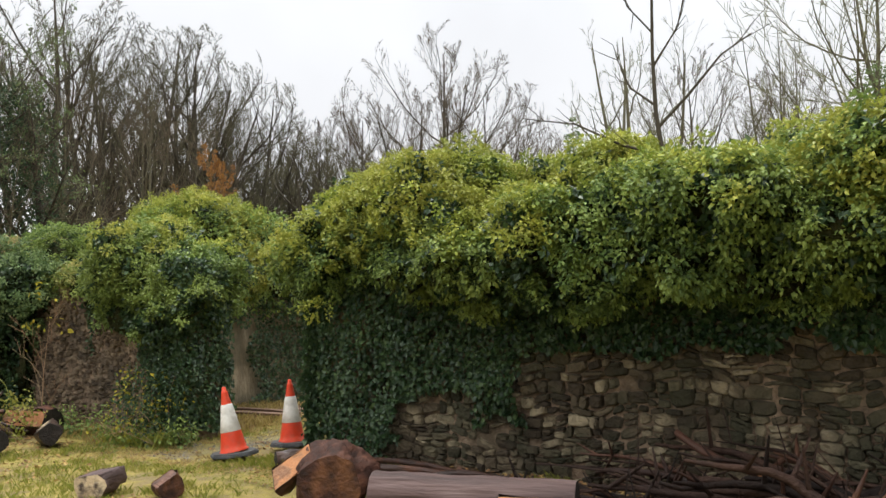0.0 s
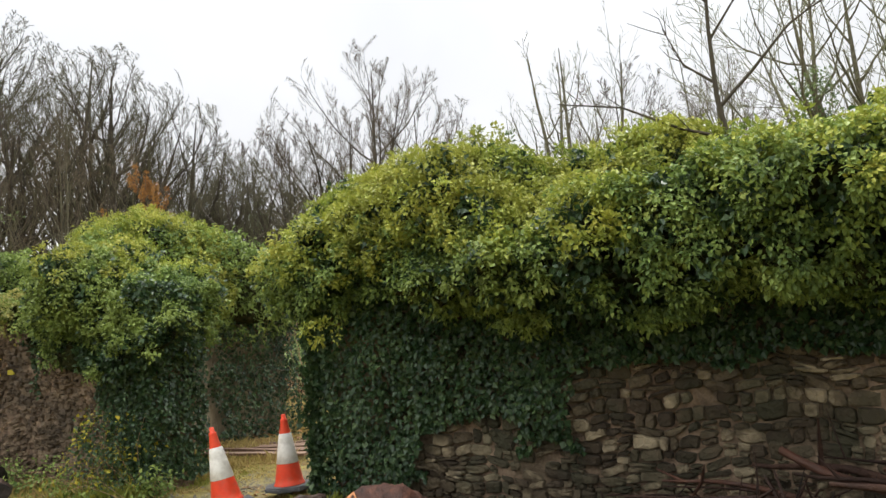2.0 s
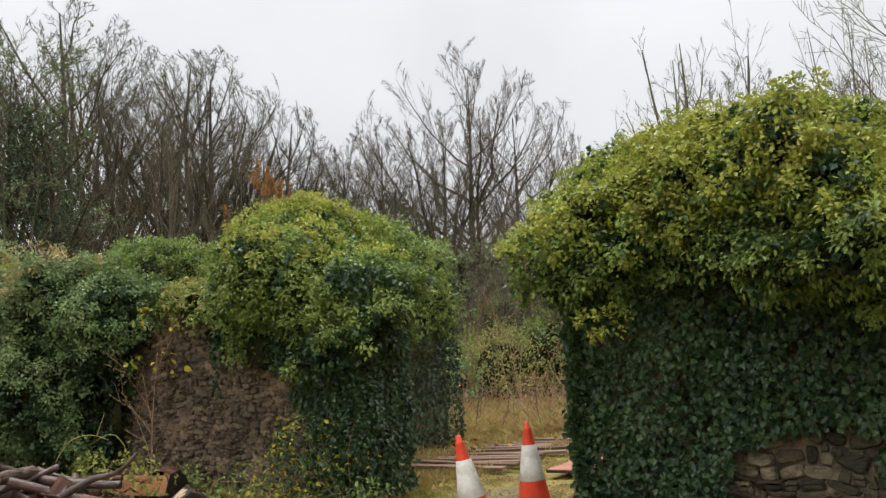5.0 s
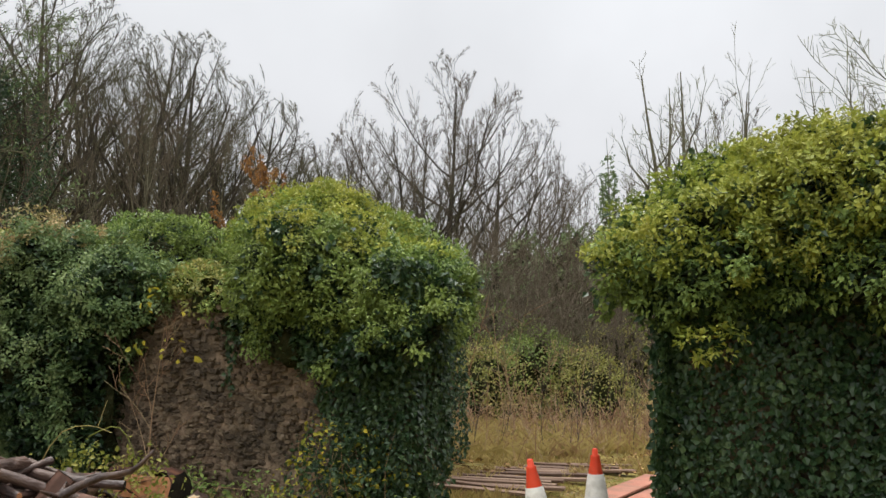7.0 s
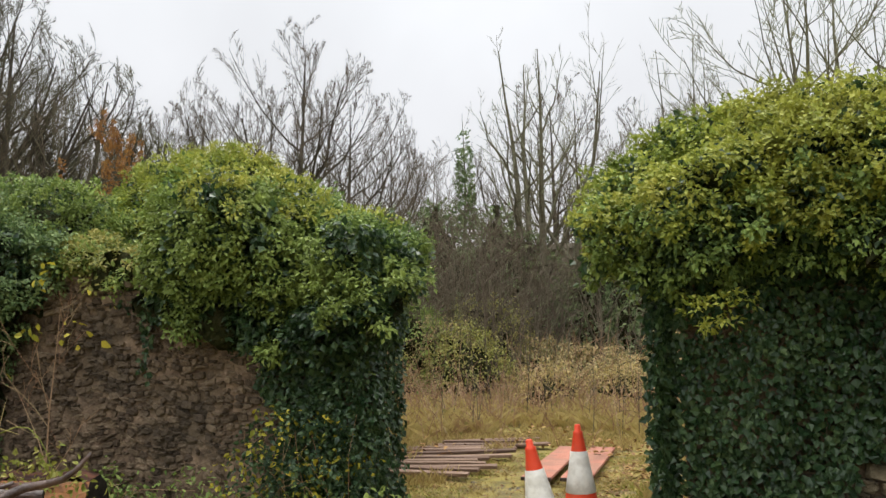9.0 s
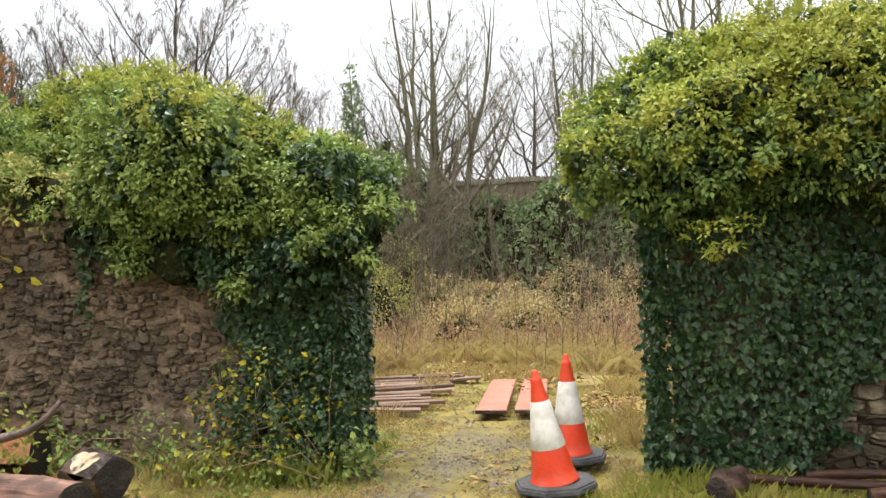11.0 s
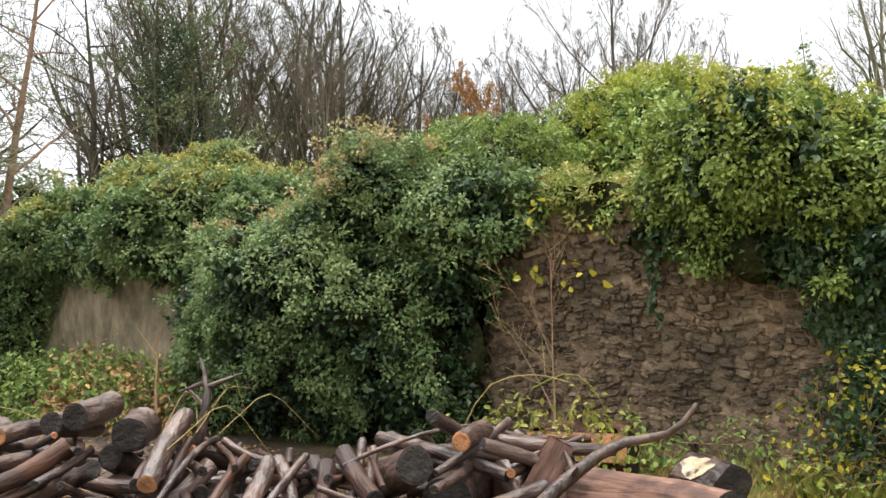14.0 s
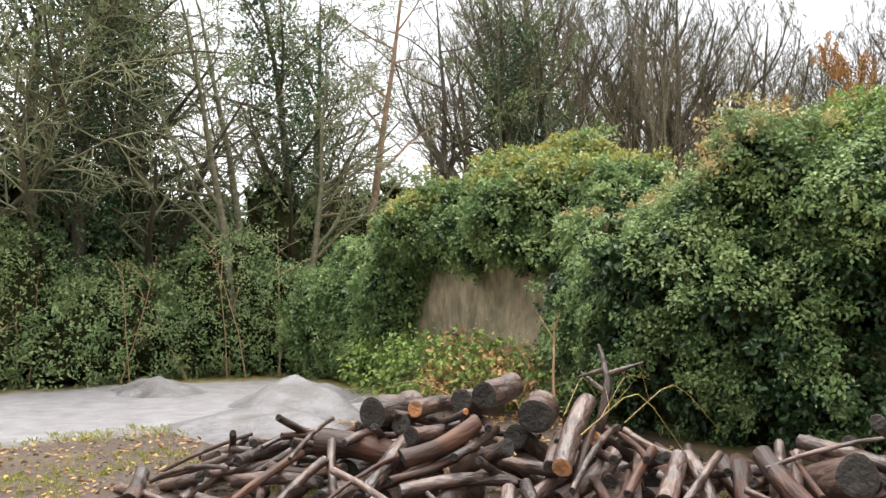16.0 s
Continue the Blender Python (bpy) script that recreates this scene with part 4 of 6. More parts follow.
ivy_pole = tree("ivy_clad_tree", at(-16.7, 32.9), "slim dead tree trunk wrapped in dark ivy", "tree", 5, BARK_GREY, TWIG_BROWN, ivy=0.9, shaggy=-0.35,
                height=11.6, counts=(6, 3), angle=0.7, trunk_r=0.12, first=0.4, ratio=0.2)
for x, y, t, s, w in ((-39.5, 22, 110, 1.26, 1.0), (-37.5, 24.5, 200, 1.2, 1.0), (-35.8, 27.5, 300, 1.12, 1.0), (-38.5, 26.5, 20, 1.15, 1.0), (-38, 31, 260, 0.92, 1.1), (-42.8, 23.5, 10, 1.12, 1.0), (-35, 31.5, 33, 0.85, 1.1), (-27.3, 28.5, 45, 0.66, 1.15), (-25.0, 30.5, 190, 0.68, 1.15), (-32.6, 30.5, 170, 0.78, 1.2), (-30.2, 31.5, 280, 0.68, 1.2)):
    again(tall_tree, x, y, t, s, 0, w)
for x, y, t, s in ((-31.5, 36, 60, 0.82), (-22.5, 40, 130, 0.7), (-34, 36, 220, 0.8), (-29, 38, 10, 0.86), (-24, 37, 300, 0.82)):
    again(round_tree, x, y, t, s)
for x, y, t, s in ((-20, 35, 50, 0.95), (-15.3, 36, 120, 0.85), (-10.6, 29, 260, 0.85), (-22, 33, 20, 0.8), (-7.0, 30.5, 300, 1.05), (-24, 31, 77, 0.75), (-21, 29, 140, 0.7), (-26, 29, 215, 0.75), (-18.6, 29, 15, 0.6), (-14.6, 30, 95, 0.65), (-6.2, 31, 20, 0.9), (-8.4, 31.5, 190, 0.8), (-28.5, 31, 120, 0.8), (-30.5, 28.5, 10, 0.75)):
    again(slim_tree, x, y, t, s)
again(stem_tree, -7.6, 32, 100, 0.95, 0, 0.6)
again(stem_tree, -2.2, 29, 200, 1.1, 0, 0.9)
again(round_tree, -15.5, 46, 200, 0.92)
again(round_tree, -10.5, 47, 300, 0.85)
again(stem_tree, 2.5, 31, 20, 1.15)
again(ivy_pole, -31, 33, 60, 0.9, 0, 1.6)
ivy_tall = tree("ivy_clad_tree", at(-4.2, 28.5), "tall leafless tree with ivy on its trunk", "tree", 6, BARK_GREY, TWIG_GREEN, ivy=0.6,
                height=15, limbs=15, counts=(8, 6), spread=0.33, low=0.2, trunk_r=0.22, min_r=0.012)
again(ivy_tall, 4.5, 27, 140, 1.05)

# the sapling that grows out of the wall top
def wall_sapling():
    """A thin trunk with a long limb to the west, a fork to the east and finer side twigs."""
    rng = np.random.default_rng(17)
    ob = empty("sapling", pose(-2.55, 6.95, 2.3), "thin dark leafless sapling growing out of the wall top", "sapling")
    lines = [([(0, 0, 0), (-0.05, 0, 0.35), (-0.12, 0, 0.85), (-0.13, 0, 1.4), (-0.1, 0, 2.4)], 0.034),
             ([(-0.06, 0, 0.5), (-0.4, -0.1, 0.62), (-0.85, -0.1, 0.88), (-1.4, -0.1, 1.02)], 0.016),
             ([(-0.11, 0, 0.75), (0.15, 0.05, 1.0), (0.45, 0.05, 1.3), (0.7, 0.1, 1.45)], 0.018),
             ([(-0.12, 0, 0.95), (-0.35, 0, 1.15), (-0.5, 0.05, 1.5)], 0.013),
             ([(-0.13, 0, 1.3), (0.1, 0, 1.6), (0.2, 0.05, 2.0)], 0.012),
             ([(-0.12, 0, 1.6), (-0.35, 0, 1.9), (-0.42, 0, 2.3)], 0.010)]
    twigs = []
    for pts, r in lines[1:]:
        p = np.array(pts)
        twigs.append((p, np.linspace(r, r * 0.3, len(p)), 5))
        for k in range(7):
            t = rng.uniform(0.25, 1.0) * (len(p) - 1)
            i = min(int(t), len(p) - 2)
            q = p[i] + (p[i + 1] - p[i]) * (t - i)
            e = unit(unit(p[i + 1] - p[i]) + rng.normal(0, 0.55, 3) + np.array([0, 0, 0.25])) * rng.uniform(0.15, 0.42)
            twigs.append((np.array([q, q + e * 0.5 + rng.normal(0, 0.015, 3), q + e]), np.array([0.005, 0.004, 0.002]), 3))
    p = np.array(lines[0][0])
    v, f = tubes([(p, np.linspace(0.03, 0.010, len(p)), 8)])
    part("trunk", raw_mesh("trunk", v, f, True), TWIG_DARK, ob)
    v, f = tubes(twigs)
    part("crown", raw_mesh("crown", v, f, True), TWIG_DARK, ob)


wall_sapling()

# ---- the wood to the west ----
wood_a = tree("ivy_clad_tree", at(-29.5, 3.2), "tall evergreen-looking tree thick with dark ivy", "tree", 31, TWIG_DARK, TWIG_WOOD, ivy=0.72, shaggy=0.7, leafy=(1900, 0.11, LAUREL),
              height=14, counts=(20, 8, 7), angle=0.85, up=0.04, trunk_r=0.2, first=0.12, ratio=0.34, min_r=0.009)
for x, y, t, s in ((-30, 1.5, 40, 1.1), (-27.5, 3.8, 130, 0.95), (-30, 14.8, 200, 1.0), (-29, 16, 90, 1.0), (-26.8, -0.8, 210, 1.0), (-26.5, 2.2, 280, 0.9), (-28.8, 7.6, 115, 0.95), (-33, 9.6, 20, 1.05)):
    again(wood_a, x, y, t, s)
pine = tree("pine_tree", at(-27.8, 8.6) @ pose(0, 0, 0, -7, 0, 0), "reddish bare pine trunk with crooked thin branches", "tree", 35, PINE_BARK, TWIG_DARK,
            height=13, counts=(12, 5, 4), angle=0.95, up=0.05, trunk_r=0.15, first=0.4, ratio=0.3, min_r=0.011)
tree("bare_tree", at(-30.5, 12.2), "crooked dark leafless tree at the wood's edge", "tree", 36, TWIG_DARK, TWIG_DARK,
     height=13.5, counts=(13, 8, 6), angle=0.95, up=0.05, wander=0.24, trunk_r=0.2, first=0.25, ratio=0.42, min_r=0.009)
lichen_tree = tree("lichen_tree", at(-25.5, 4.9), "small tree with pale lichen-covered twigs", "tree", 37, BARK_GREY, TWIG_GREEN,
                   height=9.5, counts=(16, 10, 8), angle=0.9, up=0.05, wander=0.26, trunk_r=0.11, first=0.28, ratio=0.38, min_r=0.0065)
again(lichen_tree, -26.5, 1.6, 120, 1.05)
again(lichen_tree, -26.8, 7.2, 220, 0.95)
again(lichen_tree, -27.5, 5.6, 310, 1.15)
for x, y, t, s in ((-29, 14, 30, 1.1), (-32, 18, 150, 1.2), (-27, 18.5, 250, 1.0), (-30, 21, 80, 1.15), (-25, 20, 10, 0.95), (-35, 20, 200, 1.3)):
    again(slim_tree, x, y, t, s)


def shrub(x, y, w, d, h, count, material, label, seed, length=0.13, name="shrub", category="shrub"):
    ob = empty(name, pose(0, 0, 0), label, category)
    s = mound(x, y, h * 0.42, w, d, h * 0.58, rough=0.3, size=0.8, seed=seed)
    # Shaded inside of the shrub, painted as a dark closed sheet.
    core("inner_growth", s, IVY_SHADE_CORE, ob, 0.3, nu=36, nv=20)
    foliage("leaves", s, count, length, material, ob, np.random.default_rng(seed), per=6, out=0.1, spread=0.2, plain=True)
    return ob


rs = np.random.default_rng(5)
for k in range(13):
    y = -4.5 + k * 0.95
    shrub(-25.2 - 1.2 * rs.random(), y, 1.1 + 0.4 * rs.random(), 0.9, 1.4 + 2.9 * rs.random(), 1250, LAUREL, "dense dark evergreen shrub at the wood's edge", 200 + k, 0.085)
for k in range(9):
    shrub(-28.5 - rs.random(), -4 + k * 1.9, 1.5, 1.4, 4.2 + 1.4 * rs.random(), 800, LAUREL, "tall dark evergreen thicket under the trees", 230 + k, 0.16)

# ---- the far wall and the growth before it ----
far = wall_body("wall_north", -60, 45, 33.0, 33.6, lambda x: 5.25 + 0.012 * (x + 10), 77, "long far brick wall with stone coping, overgrown", FAR_BRICK, step=1.0)
cope = bmesh.new()
cx = -60.0
rc = np.random.default_rng(12)
while cx < 45:
    w = rc.uniform(1.2, 1.8)
    bmesh.ops.create_cube(cope, size=1, matrix=pose(cx + w / 2, 33.3, 5.36 + 0.012 * (cx + 10) + rc.normal(0, 0.02)) @ Matrix.Diagonal((w - 0.04, 0.8, 0.2, 1)))
    cx += w
part("coping", cope, COPING, far)

for k in range(13):
    x = -27 + k * 2.6 + rs.uniform(-0.5, 0.5)
    shrub(x, 30.5 + rs.uniform(-0.8, 0.8), 1.7, 1.3, (5.7 if x < -12.5 else 4.5) + rs.uniform(-0.5, 0.4), 900, LAUREL, "dark evergreen hedge shrub before the far wall", 300 + k, 0.23)
for k in range(9):
    x = -20 + k * 2.1 + rs.uniform(-0.5, 0.5)
    shrub(x, 25 + rs.uniform(-1.5, 1.5), 1.2, 1.0, 1.3 + rs.uniform(-0.3, 0.5), 500, RED_LEAF, "low rusty bramble bush in the rough field", 330 + k, 0.12, "bramble_bush", "bush")
for k in range(5):
    shrub(-24 + k * 1.9, 15 + rs.uniform(-1, 1) + 0.9 * k, 1.3, 1.1, 1.6 + rs.uniform(-0.5, 0.5), 700, BUSH_LEAF, "straggly green thicket behind the wall", 350 + k, 0.12, "thicket", "bush")


for x, y, t, s, w in ((-17.2, 25, 10, 0.6, 1.3), (-16.4, 27, 80, 0.66, 1.3), (-15.6, 24, 150, 0.52, 1.5), (-14.9, 26.5, 210, 0.62, 1.4), (-14.0, 25, 290, 0.55, 1.5), (-13.4, 27.5, 33, 0.6, 1.4), (-12.7, 24.5, 120, 0.5, 1.5), (-12.2, 26.5, 250, 0.52, 1.4), (-18.2, 27, 60, 0.66, 1.3), (-11.6, 28, 5, 0.46, 1.4), (-16.0, 22.5, 330, 0.42, 1.6), (-13.6, 22.5, 200, 0.40, 1.6)):
    again(slim_tree, x, y, t, s, 0, w)
for k in range(7):
    shrub(-17.6 + k * 0.85, 20.2 + rs.uniform(-1.2, 1.0), 0.95, 0.8, 1.7 + rs.uniform(-0.5, 0.9), 700, (YELLOW_CREEPER, IVY_GREEN, RED_LEAF)[k % 3], ("yellowing bramble thicket in the field", "green bramble thicket in the field", "rusty bramble thicket in the field")[k % 3], 370 + k, 0.085, "bramble_bush", "bush")
shrub(-15.3, 23.2, 1.2, 1.0, 2.4, 900, IVY_GREEN, "leafy green bush among bare brushwood", 341, 0.12, "bush", "bush")
shrub(-13.0, 24.4, 1.0, 0.9, 2.7, 800, YELLOW_CREEPER, "yellowing bush among bare brushwood", 342, 0.11, "bush", "bush")
shrub(-17.4, 24.0, 1.1, 0.9, 3.0, 800, IVY_GREEN, "leafy green bush among bare brushwood", 343, 0.12, "bush", "bush")


def stems(name, n, place, height, lean, radius, material, label, seed, category="stems", twigs=2):
    """A stand of thin upright stems with a few side twigs, one object of countless stalks."""
    rng = np.random.default_rng(seed)
    br = []
    for k in range(n):
        x, y = place(rng)
        h = height * rng.uniform(0.5, 1.2)
        d = np.array([rng.normal(0, lean), rng.normal(0, lean), 1.0])
        p0 = np.array([x, y, 0.0])
        bend = rng.normal(0, lean * 0.6, 3)
        pts = [p0 + d * h * t + bend * h * t * t for t in (0, 0.33, 0.66, 1)]
        br.append((np.array(pts), np.array([1, 0.8, 0.6, 0.3]) * radius, 3))
        for w in range(twigs):
            t = rng.uniform(0.3, 0.95)
            q = p0 + d * h * t + bend * h * t * t
            e = unit(np.array([rng.normal(), rng.normal(), 0.7])) * h * rng.uniform(0.12, 0.35)
            br.append((np.array([q, q + e * 0.5 + [0, 0, 0.02], q + e]), np.array([0.6, 0.45, 0.2]) * radius, 3))
    v, f = tubes(br)
    return tagged(part(name, raw_mesh(name, v, f), material), label, category, kind="stuff")


def blades(name, n, place, height, width, material, label, seed, tuft=8, lean=0.35, category="grass", floor=0.0):
    """Grass in tufts: narrow bent blades of two quads."""
    rng = np.random.default_rng(seed)
    xy = place(rng, n)
    n = len(xy)
    c = np.repeat(xy, tuft, 0) + rng.normal(0, 0.035, (n * tuft, 2))
    N = len(c)
    h = np.repeat(height * rng.uniform(0.5, 1.3, n), tuft) * rng.uniform(0.6, 1.1, N)
    base = np.stack([c[:, 0], c[:, 1], ground_height(c[:, 0], c[:, 1]) - 0.01], -1)
    d = rng.normal(0, lean, (N, 2))
    side = unit(np.stack([-d[:, 1], d[:, 0], np.zeros(N)], -1)) * (width * rng.uniform(0.6, 1.2, N) / 2)[:, None]
    m1 = base + np.stack([d[:, 0] * h * 0.35, d[:, 1] * h * 0.35, h * 0.6], -1)
    tp = base + np.stack([d[:, 0] * h, d[:, 1] * h, h * 0.95], -1)
    v = np.stack([base - side, base + side, m1 + side * 0.7, tp], 1).reshape(-1, 3)
    f = np.arange(N)[:, None] * 4 + np.array([[0, 1, 2, 3]])
    return tagged(part(name, raw_mesh(name, v, f), material), label, category, kind="stuff")


def in_box(x0, x1, y0, y1):
    return lambda rng, n: np.stack([rng.uniform(x0, x1, n), rng.uniform(y0, y1, n)], -1)


def patchy(x0, x1, y0, y1, size, seed, level=0.0, avoid=None):
    def place(rng, n):
        p = np.stack([rng.uniform(x0, x1, n * 4), rng.uniform(y0, y1, n * 4)], -1)
        k = lump(np.concatenate([p, p[:, :1] * 0], 1), size, seed) > level
        if avoid is not None:
            k &= ~avoid(p[:, 0], p[:, 1])
        return p[k][:n]
    return place


blades_far = lambda x, y: (np.abs(x + 8.0) < 1.5) & (y < 13)
blades("dry_grass", 9000, patchy(-22, -1, 12, 27, 0.8, 8, -0.25, blades_far), 0.3, 0.012, DRY_GRASS, "tall straw-coloured dry grass in the field", 401, lean=0.6)
blades("dry_grass", 3800, patchy(-14, -4.5, 7.6, 14, 0.6, 9, 0.0, lambda x, y: (np.abs(x + 8.0) < 1.0) & (y < 12.2)), 0.14, 0.008, DRY_GRASS, "short straw-coloured grass inside the gateway", 402)
blades("green_grass", 2600, patchy(-13, -3.5, 3.5, 9.5, 0.6, 10, 0.0, lambda x, y: (np.abs(x + 8.0) < 0.7) & (y > 5.5)), 0.075, 0.006, GREEN_GRASS, "short mossy yellow-green grass by the gateway", 403)
blades("green_grass", 170, in_box(-9.9, -8.85, 6.25, 6.8), 0.17, 0.008, GREEN_GRASS, "green grass tufts at the pier's foot", 404)
blades("green_grass", 130, in_box(-12.4, -9.6, 6.1, 6.8), 0.15, 0.008, DRY_GRASS, "dry grass tufts along the wall foot", 405)
blades("green_grass", 150, in_box(-6.9, -5.8, 5.9, 6.7), 0.12, 0.007, GREEN_GRASS, "green grass tufts by the ivy pier", 406)
blades("green_grass", 5200, patchy(-10.2, -5.2, 4.2, 11.5, 0.45, 19, -0.1, lambda x, y: (np.abs(x + 8.15) < 0.45) & (y > 5.8) & (y < 9.2)), 0.028, 0.005, GREEN_GRASS, "short yellow-green moss and grass in the gateway", 408, tuft=6, lean=0.7)
blades("green_grass", 450, patchy(-19, -13.5, -0.5, 3.0, 0.9, 13, 0.1), 0.06, 0.007, GREEN_GRASS, "thin mossy grass on churned ground", 407)
stems("bramble_stems", 800, lambda r: (r.uniform(-22, -1), r.uniform(19, 29)), 1.5, 0.22, 0.012, BRAMBLE, "reddish-brown bare bramble stems in the field", 411)
stems("bramble_stems", 700, lambda r: (r.uniform(-16, -2), r.uniform(15, 20)), 0.8, 0.3, 0.009, BRAMBLE, "thin brown weed stalks in dry grass", 412)
stems("brush_stems", 560, lambda r: (r.uniform(-30, -6), r.uniform(22, 30)), 3.6, 0.14, 0.010, TWIG_BROWN, "dense grey-brown brushwood before the far wall", 413, twigs=5)
stems("brush_stems", 420, lambda r: (r.uniform(-19, -11.4), r.uniform(20, 29)), 5.2, 0.12, 0.012, TWIG_BROWN, "tall bare brown brushwood in the field", 416, twigs=5)
stems("bramble_stems", 260, lambda r: (r.choice([-11.5, -10.2, -7.2, -6.0]) + r.normal(0, 0.5), r.uniform(11.5, 21)), 0.75, 0.4, 0.008, BRAMBLE, "clumps of rusty dead weeds in the field", 418, twigs=4)
stems("brush_stems", 70, lambda r: (r.uniform(-12.5, -4.5), r.uniform(13, 20)), 1.25, 0.16, 0.008, TWIG_DARK, "thin dark dead stalks in the rough field", 419, twigs=4)
stems("brush_stems", 26, lambda r: (r.uniform(-13.5, -5.0), r.uniform(20, 27)), 4.2, 0.08, 0.013, BARK_GREY, "thin bare saplings in the rough field", 420, twigs=7)
rv = np.random.default_rng(64)
for k in range(16):
    shrub(rv.uniform(-14.5, -4.0), rv.uniform(16.5, 23), rv.uniform(0.4, 0.8), rv.uniform(0.4, 0.7), rv.uniform(0.5, 0.95), 260, DRY_GRASS if k % 2 else RED_LEAF, "low rusty bramble clump in the dry field", 360 + k, 0.08, "bramble_bush", "bush")
stems("brush_stems", 120, lambda r: (r.uniform(-26, -12), r.uniform(12, 20)), 2.6, 0.16, 0.012, BRAMBLE, "brown brushwood behind the wall", 414, twigs=4)
stems("brush_stems", 14, lambda r: (r.uniform(-25.6, -24.2), r.uniform(-3, 8)), 2.4, 0.2, 0.012, BRAMBLE, "thin saplings and stalks at the wood's edge", 415, twigs=4)


def litter(name, n, place, size, material, label, seed, lift=0.012):
    rng = np.random.default_rng(seed)
    p = place(rng, n)
    n = len(p)
    base = np.stack([p[:, 0], p[:, 1], ground_height(p[:, 0], p[:, 1]) + lift * rng.random(n)], -1)
    ax = unit(np.stack([rng.normal(0, 1, n), rng.normal(0, 1, n), rng.normal(0, 0.25, n)], -1))
    fc = unit(np.stack([rng.normal(0, 0.3, n), rng.normal(0, 0.3, n), np.ones(n)], -1))
    ln = size * rng.uniform(0.5, 1.3, n)
    v, f = leaf_arrays(base, ax, fc, ln, ln * 0.6)
    return tagged(part(name, raw_mesh(name, v, f), material), label, "litter", kind="stuff")


litter("fallen_leaves", 6500, patchy(-13, -1, 4.2, 11, 0.8, 15, -0.1), 0.05, DEAD_LEAF, "brown fallen leaves scattered on the grass", 421)
litter("fallen_leaves", 5000, patchy(-15, -3, 10, 21, 1.1, 25, -0.05), 0.075, DEAD_LEAF, "rust-brown fallen leaves in the dry field", 424, lift=0.12)
litter("fallen_leaves", 2200, patchy(-7.4, -5.0, 7.6, 11.5, 0.5, 29, -0.1), 0.055, DEAD_LEAF, "brown leaf drift beside the gateway track", 425)
litter("fallen_leaves", 3800, patchy(-10, -5.2, 5.4, 11.5, 0.4, 31, -0.2), 0.032, DEAD_LEAF, "small dead leaves and bark scraps in the gateway", 426)
blades("green_grass", 5000, patchy(-10, -5.2, 5.6, 12, 0.35, 33, -0.1, lambda x, y: (np.abs(x + 8.15) < 0.3) & (y > 5.8) & (y < 9.2)), 0.04, 0.005, DRY_GRASS, "short straw-coloured grass in the gateway", 409, tuft=5, lean=0.7)
litter("fallen_leaves", 5200, in_box(-18, -10, 0.3, 6), 0.055, DEAD_LEAF, "brown leaves and bark scraps round the logs", 422)
litter("fallen_leaves", 2200, in_box(-6, 0, 5.6, 6.75), 0.055, DEAD_LEAF, "dead leaves along the wall foot", 423)


def pebbles(name, n, place, size, label, seed):
    rng = np.random.default_rng(seed)
    p = place(rng, n)
    n = len(p)
    oct_v = np.array([[1, 0, 0], [0, 1, 0], [-1, 0, 0], [0, -1, 0], [0, 0, 0.7], [0, 0, -0.7]])
    oct_f = np.array([[0, 1, 4], [1, 2, 4], [2, 3, 4], [3, 0, 4], [1, 0, 5], [2, 1, 5], [3, 2, 5], [0, 3, 5]])
    s = size * rng.lognormal(0, 0.5, n)
    v = oct_v[None] * s[:, None, None] * rng.uniform(0.6, 1.3, (n, 6, 1))
    base = np.stack([p[:, 0], p[:, 1], ground_height(p[:, 0], p[:, 1])], -1)
    v = (v + base[:, None]).reshape(-1, 3)
    f = (np.arange(n)[:, None, None] * 6 + oct_f[None]).reshape(-1, 3)
    return tagged(part(name, raw_mesh(name, v, f), STONE_CHIP), label, "gravel", kind="stuff")


pebbles("gravel", 2600, patchy(-8.8, -7.6, 5.9, 9.2, 0.5, 17, -0.3), 0.008, "grey gravel in the gateway track", 431)
pebbles("rubble_stones", 90, in_box(-6, -0.5, 6.0, 6.75), 0.03, "loose stones fallen from the wall", 432)

# the orange-leaved tree
orange = tree("autumn_tree", at(-18.9, 15.7), "small tree with the last orange autumn leaves", "tree", 41, BARK_GREY, TWIG_BROWN, leafy=(6500, 0.055, ORANGE_LEAF),
              height=6.5, counts=(18, 7, 4), angle=0.5, up=0.08, trunk_r=0.09, first=0.25, ratio=0.34, min_r=0.007)


# ---- traffic cones ----
def lathe(profile, k=32):
    th = np.arange(k) * 2 * np.pi / k
    v = np.array([[r * math.cos(t), r * math.sin(t), z] for r, z in profile for t in th])
    m = len(profile)
    f = [[i * k + j, i * k + (j + 1) % k, (i + 1) * k + (j + 1) % k, (i + 1) * k + j] for i in range(m - 1) for j in range(k)]
    return raw_mesh("lathe", v, np.array(f), True)


def prism(k, r, z0, z1, bevel=0.012, squash=1.0, turn=0.0):
    bm = bmesh.new()
    bmesh.ops.create_cone(bm, cap_ends=True, segments=k, radius1=r, radius2=r * 0.95, depth=z1 - z0, matrix=pose(0, 0, (z0 + z1) / 2, 0, 0, turn))
    bmesh.ops.bevel(bm, geom=bm.edges[:], offset=bevel, segments=2, affect="EDGES")
    return bm


